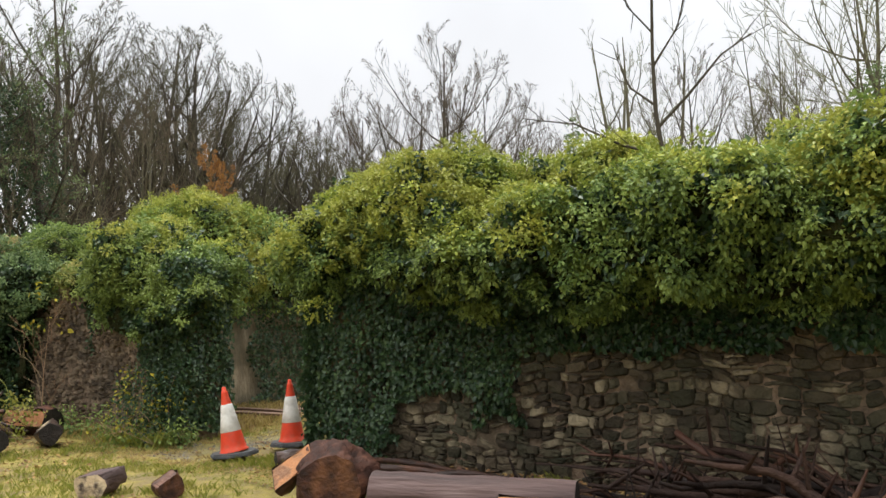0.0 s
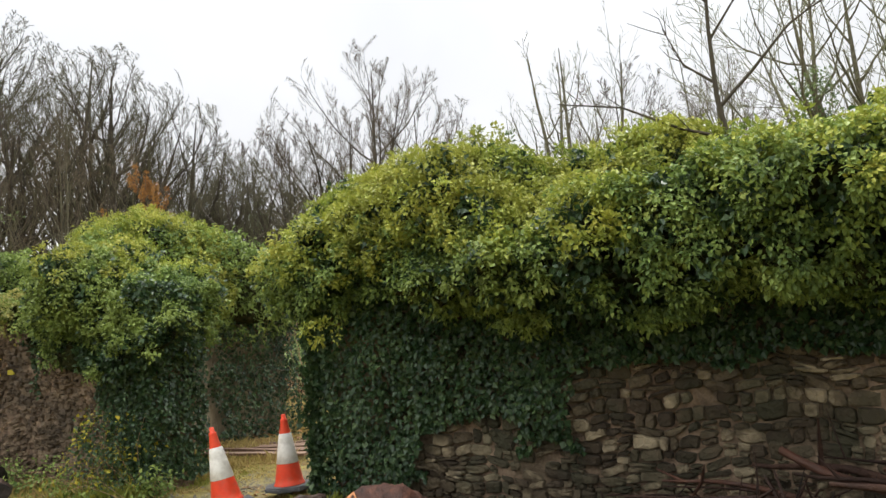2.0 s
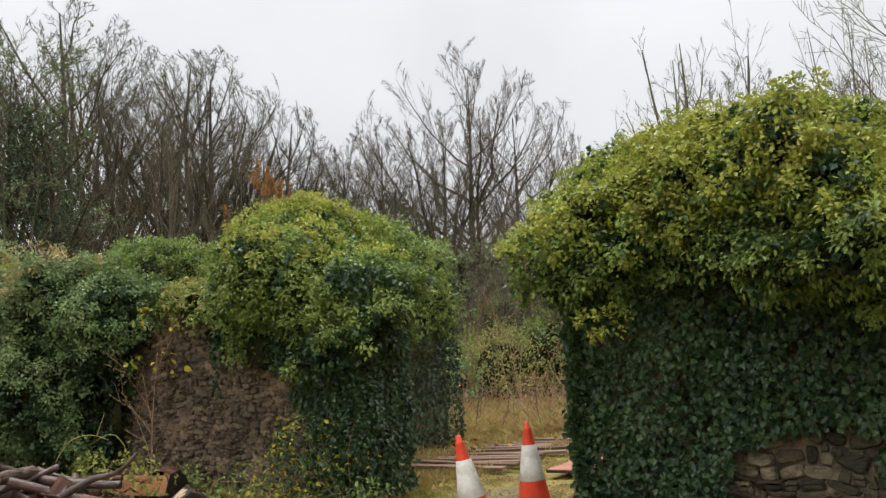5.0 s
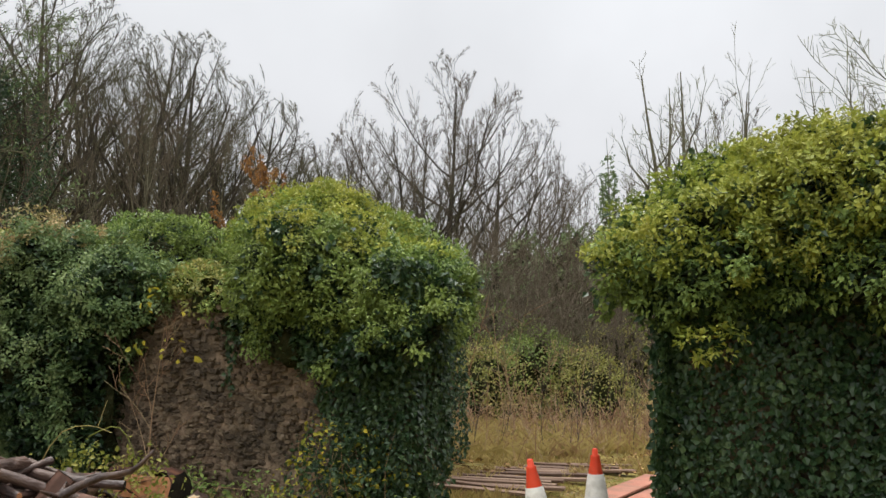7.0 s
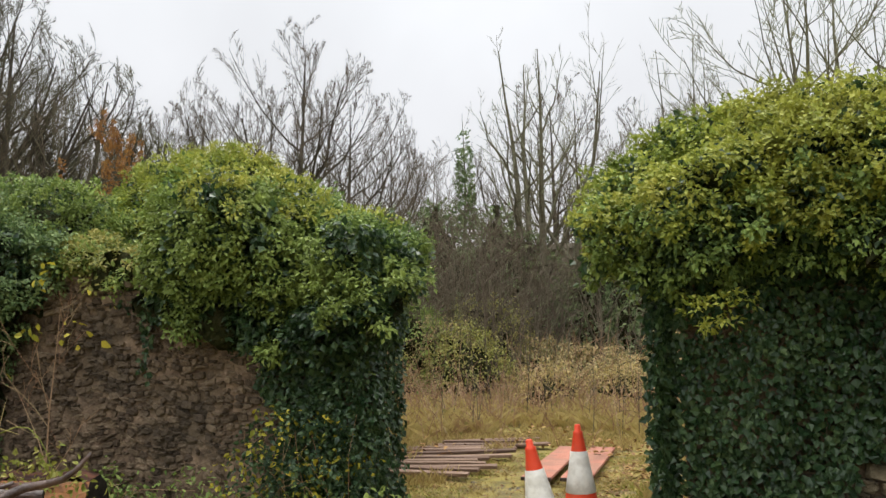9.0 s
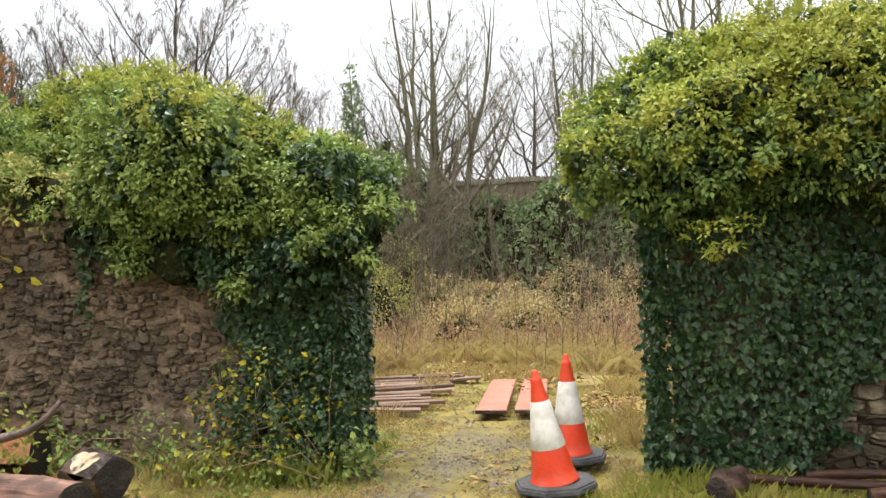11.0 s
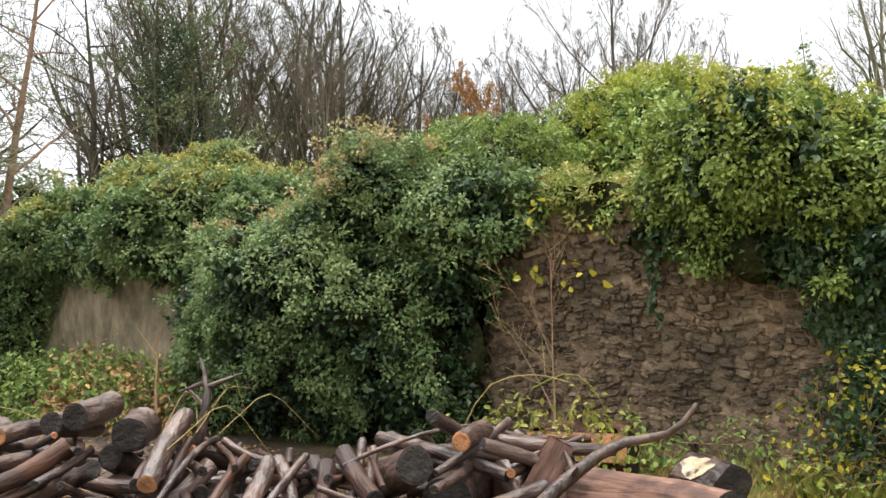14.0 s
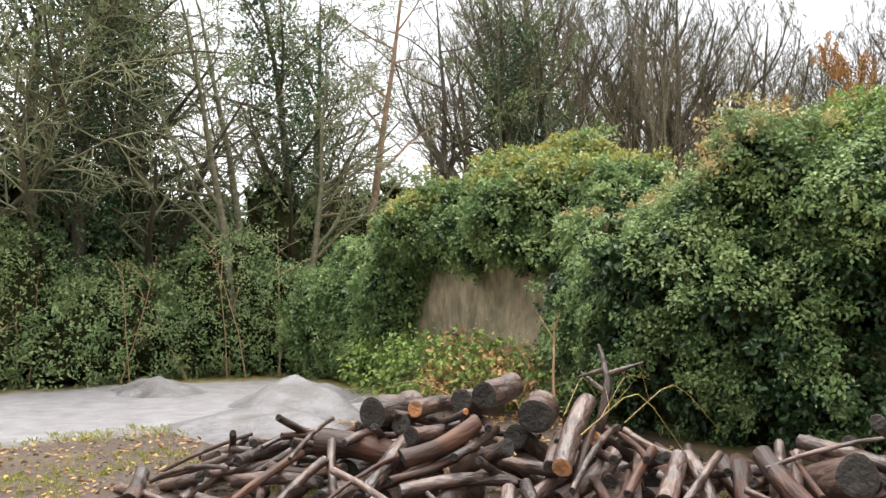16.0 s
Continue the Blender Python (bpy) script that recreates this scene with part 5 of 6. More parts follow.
def traffic_cone(m, label, tilt):
    ob = empty("traffic_cone", m, label, "traffic cone", "cones in the gateway")
    part("base", prism(8, 0.275, 0.0, 0.045, turn=22.5), RUBBER, ob, "black rubber foot")
    r = lambda z: 0.148 - 0.118 * (z - 0.045) / 0.665
    b = pose(0, 0, 0, *tilt)
    part("lower_cone", lathe([(0.158, 0.047), (0.156, 0.058), (r(0.07), 0.07), (r(0.12), 0.12), (r(0.27), 0.27)]), ORANGE, ob, "orange plastic skirt", b)
    part("sleeve", lathe([(r(0.27) + 0.001, 0.262), (r(0.27) + 0.005, 0.268), (r(0.4) + 0.004, 0.4), (r(0.55) + 0.005, 0.552), (r(0.55), 0.56)]), SLEEVE, ob, "scuffed white reflective sleeve", b)
    part("tip", lathe([(r(0.545), 0.545), (r(0.66), 0.66), (r(0.70) + 0.004, 0.685), (r(0.70) + 0.004, 0.70), (0.024, 0.705), (0.022, 0.745), (0.016, 0.752), (0.001, 0.752)]), ORANGE, ob, "orange plastic tip", b)
    return ob


traffic_cone(pose(-7.33, 6.22, 0.0, 2, -3.5, 12), "scuffed orange and white traffic cone leaning on the grass", (1, -6, 0))
traffic_cone(pose(-7.26, 7.02, 0.02, 1, -1.5, 40), "faded orange and white traffic cone in the gateway", (0, -1, 0))


# ---- boards on the ground ----
def box(sx, sy, sz, bevel=0.006, warp=0.0, seed=0):
    bm = bmesh.new()
    bmesh.ops.create_cube(bm, size=1, matrix=Matrix.Diagonal((sx, sy, sz, 1)))
    long = [e for e in bm.edges if abs((e.verts[0].co - e.verts[1].co).x) > sx * 0.5] if sx > sy else [e for e in bm.edges if abs((e.verts[0].co - e.verts[1].co).y) > sy * 0.5]
    bmesh.ops.subdivide_edges(bm, edges=long, cuts=7, use_grid_fill=True)
    bmesh.ops.bevel(bm, geom=[e for e in bm.edges if e.calc_face_angle(0) > 0.8], offset=bevel, segments=1, affect="EDGES")
    for v in bm.verts:
        q = np.array([[v.co.x + seed * 3.1, v.co.y, 0.0]])
        v.co.z += warp * float(lump(q, 0.9, 7)[0])
        v.co.y += 0.4 * warp * float(lump(q + 5, 0.25, 8)[0])
    return bm


def red_board(x, y, turn, label):
    ob = empty("red_board", pose(x, y, 0.03, 0, 0, turn), label, "board", "red boards inside the gateway")
    part("panel", box(0.31, 2.75, 0.032, 0.006, 0.004), RED_BOARD, ob)
    part("edge_strip", box(0.31, 0.02, 0.036, 0.004), BARK_WET, ob, "dark wet board edge", pose(0, -1.383, -0.004))
    return ob


red_board(-8.2, 10.55, 3.5, "red painted wooden board lying flat on grass")
red_board(-7.8, 10.6, 3.0, "red painted wooden board beside a narrow gap")

rp = np.random.default_rng(21)
for k in range(15):
    row = k / 14
    y = 9.1 + 3.1 * row
    x = -9.75 + 0.25 * row + rp.normal(0, 0.08)
    L = rp.uniform(1.3, 2.1) * (1 if row < 0.8 else 0.8)
    ob = empty("plank", pose(x, y, 0.03 + (0.018 if k % 2 else 0.0) + 0.02 * rp.random(), rp.normal(0, 1.2), rp.normal(0, 0.5), 8 + 22 * row + rp.normal(0, 3)), "weathered grey-brown plank in a flat stack", "plank", "planks inside the gateway")
    part("board", box(L, rp.uniform(0.11, 0.17), 0.035, 0.004, 0.01, k), OLD_PLANK, ob)


# ---- logs ----
def log_mesh(length, radius, rng, k=12, rings=8, bend=0.06, knob=0.08, taper=0.15):
    z = np.linspace(-length / 2, length / 2, rings)
    b = rng.normal(0, bend * length, 2)
    t = (z / length * 2) ** 2
    th = np.arange(k) * 2 * np.pi / k
    cx, cy = b[0] * (t - 0.5), b[1] * (t - 0.5)
    r = radius * (1 - taper * (z / length)) * (1 + rng.normal(0, 0.03, rings))
    v = np.stack([cx[:, None] + r[:, None] * np.cos(th), cy[:, None] + r[:, None] * np.sin(th), np.repeat(z[:, None], k, 1)], -1)
    s = rng.uniform(0, 50)
    n = lump(v * np.array([1, 1, 0.6]) + s, radius * 0.9, 5) * knob * radius * 1.3 + lump(v + s, radius * 0.35, 6) * knob * radius * 0.7
    v[..., 0] += n * np.cos(th)
    v[..., 1] += n * np.sin(th)
    i, j = np.meshgrid(np.arange(rings - 1), np.arange(k), indexing="ij")
    i, j = i.ravel(), j.ravel()
    f = np.stack([i * k + j, i * k + (j + 1) % k, (i + 1) * k + (j + 1) % k, (i + 1) * k + j], 1)
    caps = []
    for e, sgn in ((0, -1), (rings - 1, 1)):
        ring = v[e]
        c = ring.mean(0)
        inner = c + (ring - c) * 0.82 + np.array([0, 0, sgn * 0.004])
        inner2 = c + (ring - c) * 0.4 + np.array([0, 0, sgn * 0.002]) + rng.normal(0, 0.002, (k, 3))
        cv = np.concatenate([ring * 1.0, inner, inner2, [c + np.array([0, 0, sgn * 0.003])]])
        cf = []
        for a in range(2):
            for q in range(k):
                cf.append([a * k + q, a * k + (q + 1) % k, (a + 1) * k + (q + 1) % k, (a + 1) * k + q][::sgn])
        for q in range(0, k, 2):
            cf.append([2 * k + q, 2 * k + (q + 1) % k, 2 * k + (q + 2) % k, 3 * k][::sgn])
        caps.append(raw_mesh("cut_face", cv, np.array(cf)))
    return raw_mesh("bark", v.reshape(-1, 3), f, True), caps


def log(m, length, radius, rng, label, bark=None, cut=None, name="log", group="", **how):
    ob = empty(name, m, label, "log", group)
    me, caps = log_mesh(length, radius, rng, **how)
    part("bark", me, bark or BARK_WET, ob)
    for c, material in zip(caps, cut or (CUT_DARK, CUT_DARK)):
        part("cut_face", c, material, ob)
    return ob


def split_log(m, length, radius, rng, label, bark, cut_wood, split_wood, facing, at_depth, name="log", group="", patch=None):
    """A log with one side hewn flat: facing is where the flat looks to, at_depth its share of the radius."""
    ob = empty(name, m, label, "log", group)
    me, caps = log_mesh(length, radius, rng, k=18, rings=9, bend=0.008, knob=0.2)
    n = m.to_3x3().transposed() @ Vector(facing)
    n = Vector((n.x, n.y, 0)).normalized()
    for which, source, material in [("bark", me, bark)] + [("cut_face", c, cut_wood) for c in caps]:
        bm = bmesh.new()
        bm.from_mesh(source)
        bmesh.ops.bisect_plane(bm, geom=bm.verts[:] + bm.edges[:] + bm.faces[:], plane_co=n * radius * at_depth, plane_no=n, clear_outer=True)
        for f in bm.faces:
            f.smooth = which == "bark"
        part(which, bm, material, ob)
    side = Vector((-n.y, n.x, 0)).normalized()
    half = radius * math.sqrt(max(0.05, 1 - at_depth * at_depth))
    u, w = np.meshgrid(np.linspace(-1, 1, 13), np.linspace(-1, 1, 25), indexing="ij")
    g = np.array(n * radius * at_depth) + u[..., None] * half * np.array(side) + w[..., None] * np.array([0, 0, length / 2])
    g += (0.05 * radius * lump(g * [1, 1, 0.3] + 7, radius * 0.3, 44) * (1 - np.abs(u) ** 4))[..., None] * np.array(n) - np.array(n) * 0.004
    i, j = np.meshgrid(np.arange(12), np.arange(24), indexing="ij")
    a = (i * 25 + j).ravel()
    part("split_face", raw_mesh("split_face", g.reshape(-1, 3), np.stack([a, a + 25, a + 26, a + 1], 1)), split_wood, ob, "bare split wood")
    if patch:
        r, t = np.meshgrid(np.linspace(0, 1, 5), np.arange(24) * 2 * np.pi / 24, indexing="ij")
        wob = r * (1 + 0.16 * np.sin(3 * t + 1) + 0.07 * np.sin(7 * t))
        g = np.array(n) * (radius * at_depth + 0.009 - 0.006 * r[..., None]) + (wob * np.cos(t))[..., None] * half * 0.85 * np.array(side) + (wob * np.sin(t) * length * 0.32 - 0.08 * length)[..., None] * np.array([0, 0, 1.0])
        i, j = np.meshgrid(np.arange(4), np.arange(24), indexing="ij")
        i, j = i.ravel(), j.ravel()
        part("pale_patch", raw_mesh("pale_patch", g.reshape(-1, 3), np.stack([i * 24 + j, (i + 1) * 24 + j, (i + 1) * 24 + (j + 1) % 24, i * 24 + (j + 1) % 24], 1)), patch, ob, "pale fresh wood patch")
    return ob


def lying(x, y, z, heading, rise=0.0):
    """A pose for a log's axis: heading in degrees from +x, rise in degrees."""
    d = Vector((math.cos(radians(heading)) * math.cos(radians(rise)), math.sin(radians(heading)) * math.cos(radians(rise)), math.sin(radians(rise))))
    return Matrix.Translation((x, y, z)) @ d.to_track_quat("Z", "Y").to_matrix().to_4x4()


# the heap: every log is dropped on what lies below it
CELL, HX, HY = 0.04, -17.0, 0.5
heap = np.zeros((200, 175))
rh = np.random.default_rng(77)


def drop(x, y, heading, length, radius):
    d = np.array([math.cos(heading), math.sin(heading)])
    s = np.linspace(-0.5, 0.5, 11)
    nrm = np.array([-d[1], d[0]])
    c = np.zeros(11)
    for off in (-0.8, -0.4, 0, 0.4, 0.8):
        p = np.array([x, y]) + d * (s * length)[:, None] + nrm * off * radius
        i = np.clip(((p[:, 0] - HX) / CELL).astype(int), 0, heap.shape[0] - 1)
        j = np.clip(((p[:, 1] - HY) / CELL).astype(int), 0, heap.shape[1] - 1)
        c = np.maximum(c, heap[i, j] + radius * math.sqrt(1 - off * off))
    best = (c[5], 5, 5)
    for i in range(5):
        for j in range(6, 11):
            mid_z = c[i] + (c[j] - c[i]) * (5 - i) / (j - i)
            if mid_z > best[0]:
                best = (mid_z, i, j)
    slope = 0.0 if best[1] == best[2] else (c[best[2]] - c[best[1]]) / ((best[2] - best[1]) * 0.1)
    slope = max(-0.4 * length, min(0.4 * length, slope))
    z = best[0] + s * slope
    return d, nrm, s, z, slope


def settle(d, nrm, s, z, x, y, length, radius):
    for t in np.linspace(-0.5, 0.5, max(8, int(length / CELL * 1.5))):
        zz = np.interp(t, s, z)
        for off in np.linspace(-1, 1, max(3, int(2 * radius / CELL * 1.6))):
            p = np.array([x, y]) + d * t * length + nrm * off * radius
            i, j = int((p[0] - HX) / CELL), int((p[1] - HY) / CELL)
            if 0 <= i < heap.shape[0] and 0 <= j < heap.shape[1]:
                heap[i, j] = max(heap[i, j], zz + radius * math.sqrt(max(0, 1 - off * off)))


RIDGE_T = [0.0, 0.16, 0.33, 0.5, 0.66, 0.82, 1.0]
RIDGE_X = [-15.3, -14.4, -13.5, -12.8, -12.2, -11.5, -10.9]
RIDGE_Y = [2.1, 2.6, 3.25, 3.75, 4.15, 4.7, 5.1]
RIDGE_H = [0.1, 0.32, 0.52, 0.42, 0.26, 0.42, 0.36]
def heap_log(x, y, heading, length, radius, label, bark=None, cut=None, **how):
    h = radians(heading)
    d, nrm, s, z, slope = drop(x, y, h, length, radius)
    settle(d, nrm, s, z, x, y, length, radius)
    return log(lying(x, y, z[5] - 0.01, heading, math.degrees(math.atan2(slope, length))), length, radius, rh, label, bark, cut, group="logs in the heap", **how)


def scatter_logs(count, spread, above, thin=False):
    made = 0
    for k in range(count * 14):
        if made >= count:
            break
        t = rh.random()
        cx, cy, hh = (float(np.interp(t, RIDGE_T, q)) for q in (RIDGE_X, RIDGE_Y, RIDGE_H))
        off = rh.normal(0, spread)
        x, y = cx + off * 0.55, cy - off * 0.83
        want = hh * math.exp(-(off / 0.75) ** 2)
        radius = rh.choice([0.028, 0.042, 0.056, 0.072, 0.09, 0.115], p=[0.16, 0.24, 0.24, 0.2, 0.12, 0.04])
        if thin:
            radius = rh.uniform(0.012, 0.026)
        length = rh.uniform(0.45, 0.9) if radius > 0.055 else rh.uniform(0.45, 1.05)
        heading = radians(rh.choice([-55, 35, 100, 0, 160], p=[0.36, 0.24, 0.16, 0.14, 0.10]) + rh.normal(0, 16))
        d, nrm, s, z, slope = drop(x, y, heading, length, radius)
        if z[5] + radius > want + above or min(z[0], z[-1]) < 0:
            continue
        settle(d, nrm, s, z, x, y, length, radius)
        rise = math.degrees(math.atan2(slope, length))
        fresh = rh.random()
        ends = (CUT_FRESH, CUT_DARK) if fresh < 0.16 else (CUT_PALE, CUT_DARK) if fresh < 0.15 else (CUT_DARK, CUT_DARK)
        bark = BARK_RED if rh.random() < 0.2 else BARK_WET
        log(lying(x, y, z[5] - 0.012, math.degrees(heading), rise), length, radius, rh,
            "reddish wet log with torn bark in the heap" if bark is BARK_RED else "wet dark brown log in the heap, sawn ends", bark, ends, group="logs in the heap", bend=0.035, k=10 if radius < 0.05 else 12)
        made += 1


for x, y, hd, ln, r in ((-12.5, 3.7, -50, 0.7, 0.11), (-13.1, 3.0, -45, 0.7, 0.1), (-13.7, 2.6, -60, 0.7, 0.1), (-11.3, 4.65, -68, 0.55, 0.17), (-10.95, 4.75, -40, 0.7, 0.1), (-11.7, 4.5, -30, 0.9, 0.12), (-14.2, 2.95, -62, 0.6, 0.13)):
    heap_log(x, y, hd, ln, r, "thick short wet log with a dark sawn end", BARK_WET, (CUT_DARK, CUT_DARK), bend=0.01, k=16)
scatter_logs(120, 0.48, 0.05)
for x, y, hd, ln, r in ((-13.95, 3.0, -60, 0.5, 0.11), (-13.55, 3.45, -62, 0.45, 0.085), (-13.38, 3.5, -58, 0.45, 0.09), (-13.15, 3.65, -40, 0.42, 0.11)):
    heap_log(x, y, hd, ln, r, "thick short wet log with a dark sawn end", BARK_WET, (CUT_DARK, CUT_DARK), bend=0.01, k=16)
scatter_logs(95, 0.45, 0.13)
scatter_logs(26, 0.5, 0.12, True)
for x, y, hd, ln, r in ((-13.75, 3.2, 120, 0.45, 0.06), (-12.65, 3.55, -50, 0.8, 0.06), (-11.15, 4.6, -70, 0.45, 0.06)):
    heap_log(x, y, hd, ln, r, "log with a fresh orange sawn end on the heap", BARK_WET, (CUT_FRESH, CUT_FRESH), bend=0.02)

# single large logs
rl = np.random.default_rng(88)
split_log(lying(-10.2, 5.72, 0.135, -30), 0.42, 0.15, rl, "short thick dark log with a pale hewn patch by the wall", BARK_WET, CUT_DARK, BARK_WET, (0.35, -0.75, 0.6), 0.75, patch=CUT_PALE)
log(lying(-10.55, 4.95, 0.16, -8), 1.6, 0.16, rl, "large reddish log with stripped bark", BARK_STRIPPED, (CUT_DARK, CUT_DARK), bend=0.01, k=18)
split_log(lying(-11.3, 6.1, 0.17, 12), 0.75, 0.2, rl, "split red log with an orange face by the wall", BARK_ROTTEN, CUT_DARK, CUT_FRESH, (0.4, -0.8, 0.35), 0.86)
split_log(lying(-10.75, 4.72, 0.3, 60, 55), 0.42, 0.085, rl, "twisted broken stump piece leaning on the large log", BARK_RED, CUT_DARK, BARK_STRIPPED, (0.5, -0.8, 0.3), 0.4)
log(lying(-4.45, 4.75, 0.235, -58), 0.5, 0.245, rl, "very thick dark log end with red-brown bark", BARK_ROTTEN, (CUT_RED, CUT_RED), bend=0.0, k=28, rings=10, knob=0.26)
log(lying(-3.45, 5.1, 0.145, 20), 1.5, 0.15, rl, "long weathered log with grey-pink furrowed bark", BARK_PALE, (CUT_DARK, CUT_DARK), bend=0.008, k=20, rings=14)
split_log(lying(-2.8, 4.85, 0.13, 22), 0.5, 0.14, rl, "short log with a fresh orange split face", BARK_RED, CUT_DARK, CUT_FRESH, (-0.3, -0.6, 0.75), 0.3)
split_log(lying(-4.83, 4.68, 0.3, 30, 35), 0.36, 0.12, rl, "torn orange wood chunk against the thick log", BARK_RED, CUT_DARK, CUT_FRESH, (-0.2, -0.8, 0.6), 0.2)
split_log(lying(-6.75, 4.25, 0.09, -58), 0.42, 0.14, rl, "grey sawn log block lying in grass", BARK_PALE, CUT_PALE, BARK_PALE, (0.2, -0.5, 0.8), 0.62, "log_block")
split_log(lying(-6.15, 4.5, 0.08, -25), 0.24, 0.12, rl, "small red-brown log block lying in grass", BARK_RED, CUT_RED, BARK_STRIPPED, (0.1, -0.6, 0.8), 0.55, "log_block")
log(lying(-5.1, 5.5, 0.08, 10), 0.9, 0.085, rl, "dark rotten log lying in grass", BARK_WET, None, bend=0.03)
log(lying(-6.3, 6.1, 0.06, 60), 0.36, 0.075, rl, "dark rotten stump piece by the ivy pier", BARK_WET, None, bend=0.02, knob=0.3)
for x, y, hd, ln, r in ((-5.5, 6.35, -5, 1.4, 0.03), (-4.9, 6.2, 8, 1.2, 0.035), (-5.0, 6.5, -12, 1.5, 0.028), (-4.2, 6.1, 15, 1.0, 0.035), (-3.9, 6.35, -3, 1.2, 0.03)):
    log(lying(x, y, r, hd), ln, r, rl, "thin wet red-brown branch lying at the wall foot", BARK_RED, None, name="branch", group="branches along the wall", bend=0.05)


def branch(pts, radius, label, material=BARK_WET, name="branch", twigs=3, seed=0, category="branch"):
    rng = np.random.default_rng(seed)
    pts = np.array(pts, float)
    t = np.linspace(0, 1, 9)
    idx = np.linspace(0, 1, len(pts))
    p = np.stack([np.interp(t, idx, pts[:, k]) for k in range(3)], -1)
    p[1:-1] += rng.normal(0, radius * 0.7, (7, 3))
    p[1:-1] = (p[:-2] + 2 * p[1:-1] + p[2:]) / 4
    br = [(p, radius * (1 - 0.7 * t), 7)]
    for k in range(twigs):
        i = rng.integers(2, 8)
        e = unit(rng.normal(0, 1, 3) + np.array([0, 0, 0.4])) * rng.uniform(0.15, 0.4)
        br.append((np.array([p[i], p[i] + e * 0.5, p[i] + e]), np.array([0.5, 0.35, 0.15]) * radius, 4))
    v, f = tubes(br)
    ob = part(name, raw_mesh(name, v, f, True), material)
    return tagged(ob, label, category)


# the brush pile at the foot of the east wall
rb = np.random.default_rng(99)
for k in range(60):
    x0, y0 = rb.uniform(-2.7, -0.3), rb.uniform(5.3, 6.5)
    a = radians(rb.choice([165, -18, 200]) + rb.normal(0, 14))
    L = rb.uniform(0.7, 1.7)
    hgt = 0.42 * math.exp(-((x0 + 1.2) / 1.1) ** 2)
    z0, z1 = rb.uniform(0.02, 0.05 + hgt * 0.5), rb.uniform(0.02, 0.08 + hgt)
    branch([(x0, y0, z0), (x0 + math.cos(a) * L / 2, y0 + math.sin(a) * L * 0.3, max(z0, z1) * 0.9 + 0.03), (x0 + math.cos(a) * L, min(6.6, y0 + math.sin(a) * L * 0.6), z1)],
           rb.choice([0.018, 0.028, 0.045]), "torn wet branch in the brush pile by the wall", BARK_RED if k % 4 == 0 else BARK_BLACK, seed=500 + k)
log(lying(-2.05, 6.2, 0.4, 155, 14), 0.8, 0.03, rl, "split branch with a bright orange torn side", BARK_RED, (CUT_FRESH, CUT_FRESH), name="branch", group="branches along the wall", bend=0.04)
# crooked branches and canes about the heap
branch([(-10.6, 4.4, 0.2), (-10.5, 4.7, 0.45), (-10.1, 4.9, 0.5), (-9.95, 5.0, 0.7)], 0.045, "crooked dark branch leaning out of the heap", BARK_WET, seed=601)
branch([(-12.9, 3.9, 0.4), (-12.85, 4.0, 0.75), (-13.0, 4.05, 1.0)], 0.04, "dark broken branch standing in the heap", BARK_WET, seed=602)
branch([(-13.3, 3.9, 0.5), (-13.3, 3.9, 0.9), (-13.28, 3.9, 1.15)], 0.012, "thin upright stick in the heap", BRAMBLE, seed=603, name="stick")
for k in range(6):
    x0, y0 = rb.uniform(-13.6, -12.3), rb.uniform(3.2, 4.0)
    a = rb.uniform(0, 6.28)
    L = rb.uniform(0.5, 1.1)
    branch([(x0, y0, 0.55), (x0 + math.cos(a) * L * 0.5, y0 + math.sin(a) * L * 0.5, 0.8), (x0 + math.cos(a) * L, y0 + math.sin(a) * L, rb.uniform(0.3, 0.8))], 0.0035, "thin yellowish twig lying over the logs", DRY_GRASS, seed=620 + k, name="twig", twigs=2, category="twig")
branch([(-11.9, 5.3, 0.2), (-11.6, 5.35, 0.75), (-11.2, 5.4, 0.8), (-10.95, 5.4, 0.75)], 0.006, "arching pale bramble cane over the logs", DRY_GRASS, seed=640, name="bramble_cane", twigs=1)
branch([(-11.25, 5.4, 0.7), (-10.95, 5.45, 0.85), (-10.75, 5.5, 0.6), (-10.7, 5.5, 0.3)], 0.006, "arching green bramble cane over the logs", GREEN_GRASS, seed=641, name="bramble_cane", twigs=1)


# ---- the mound and bank of stone dust ----
def dust_heap(cx, cy, rx, ry, h, label, seed):
    u = np.linspace(0, 1, 26)
    th = np.arange(48) * 2 * np.pi / 48
    U, T = np.meshgrid(u, th, indexing="ij")
    wide = 1 + 0.22 * np.sin(2 * T + seed) + 0.12 * np.sin(5 * T + 2 * seed)
    x, y = cx + rx * wide * U * np.cos(T), cy + ry * wide * U * np.sin(T)
    p = np.stack([x, y, 0 * x], -1)
    z = h * (1 - U ** 2) ** 1.3 * (0.9 + 0.3 * lump(p, 0.6, seed)) + 0.05 * lump(p, 0.25, seed + 1) * (1 - U) - 0.06 * U
    v = np.stack([x, y, z], -1).reshape(-1, 3)
    i, j = np.meshgrid(np.arange(25), np.arange(48), indexing="ij")
    i, j = i.ravel(), j.ravel()
    f = np.stack([i * 48 + j, (i + 1) * 48 + j, (i + 1) * 48 + (j + 1) % 48, i * 48 + (j + 1) % 48], 1)
    return tagged(part("dust_mound", raw_mesh("dust_mound", v, f, True), SAND), label, "heap")


dust_heap(-19.5, 4.25, 1.6, 1.1, 0.4, "low heap of wet grey stone dust on the track", 3)
dust_heap(-17.6, 3.2, 2.2, 0.9, 0.2, "shallow spread of wet grey stone dust", 5)
dust_heap(-23.0, 3.1, 1.0, 0.8, 0.22, "small heap of pale grey stone dust by the shrubs", 7)


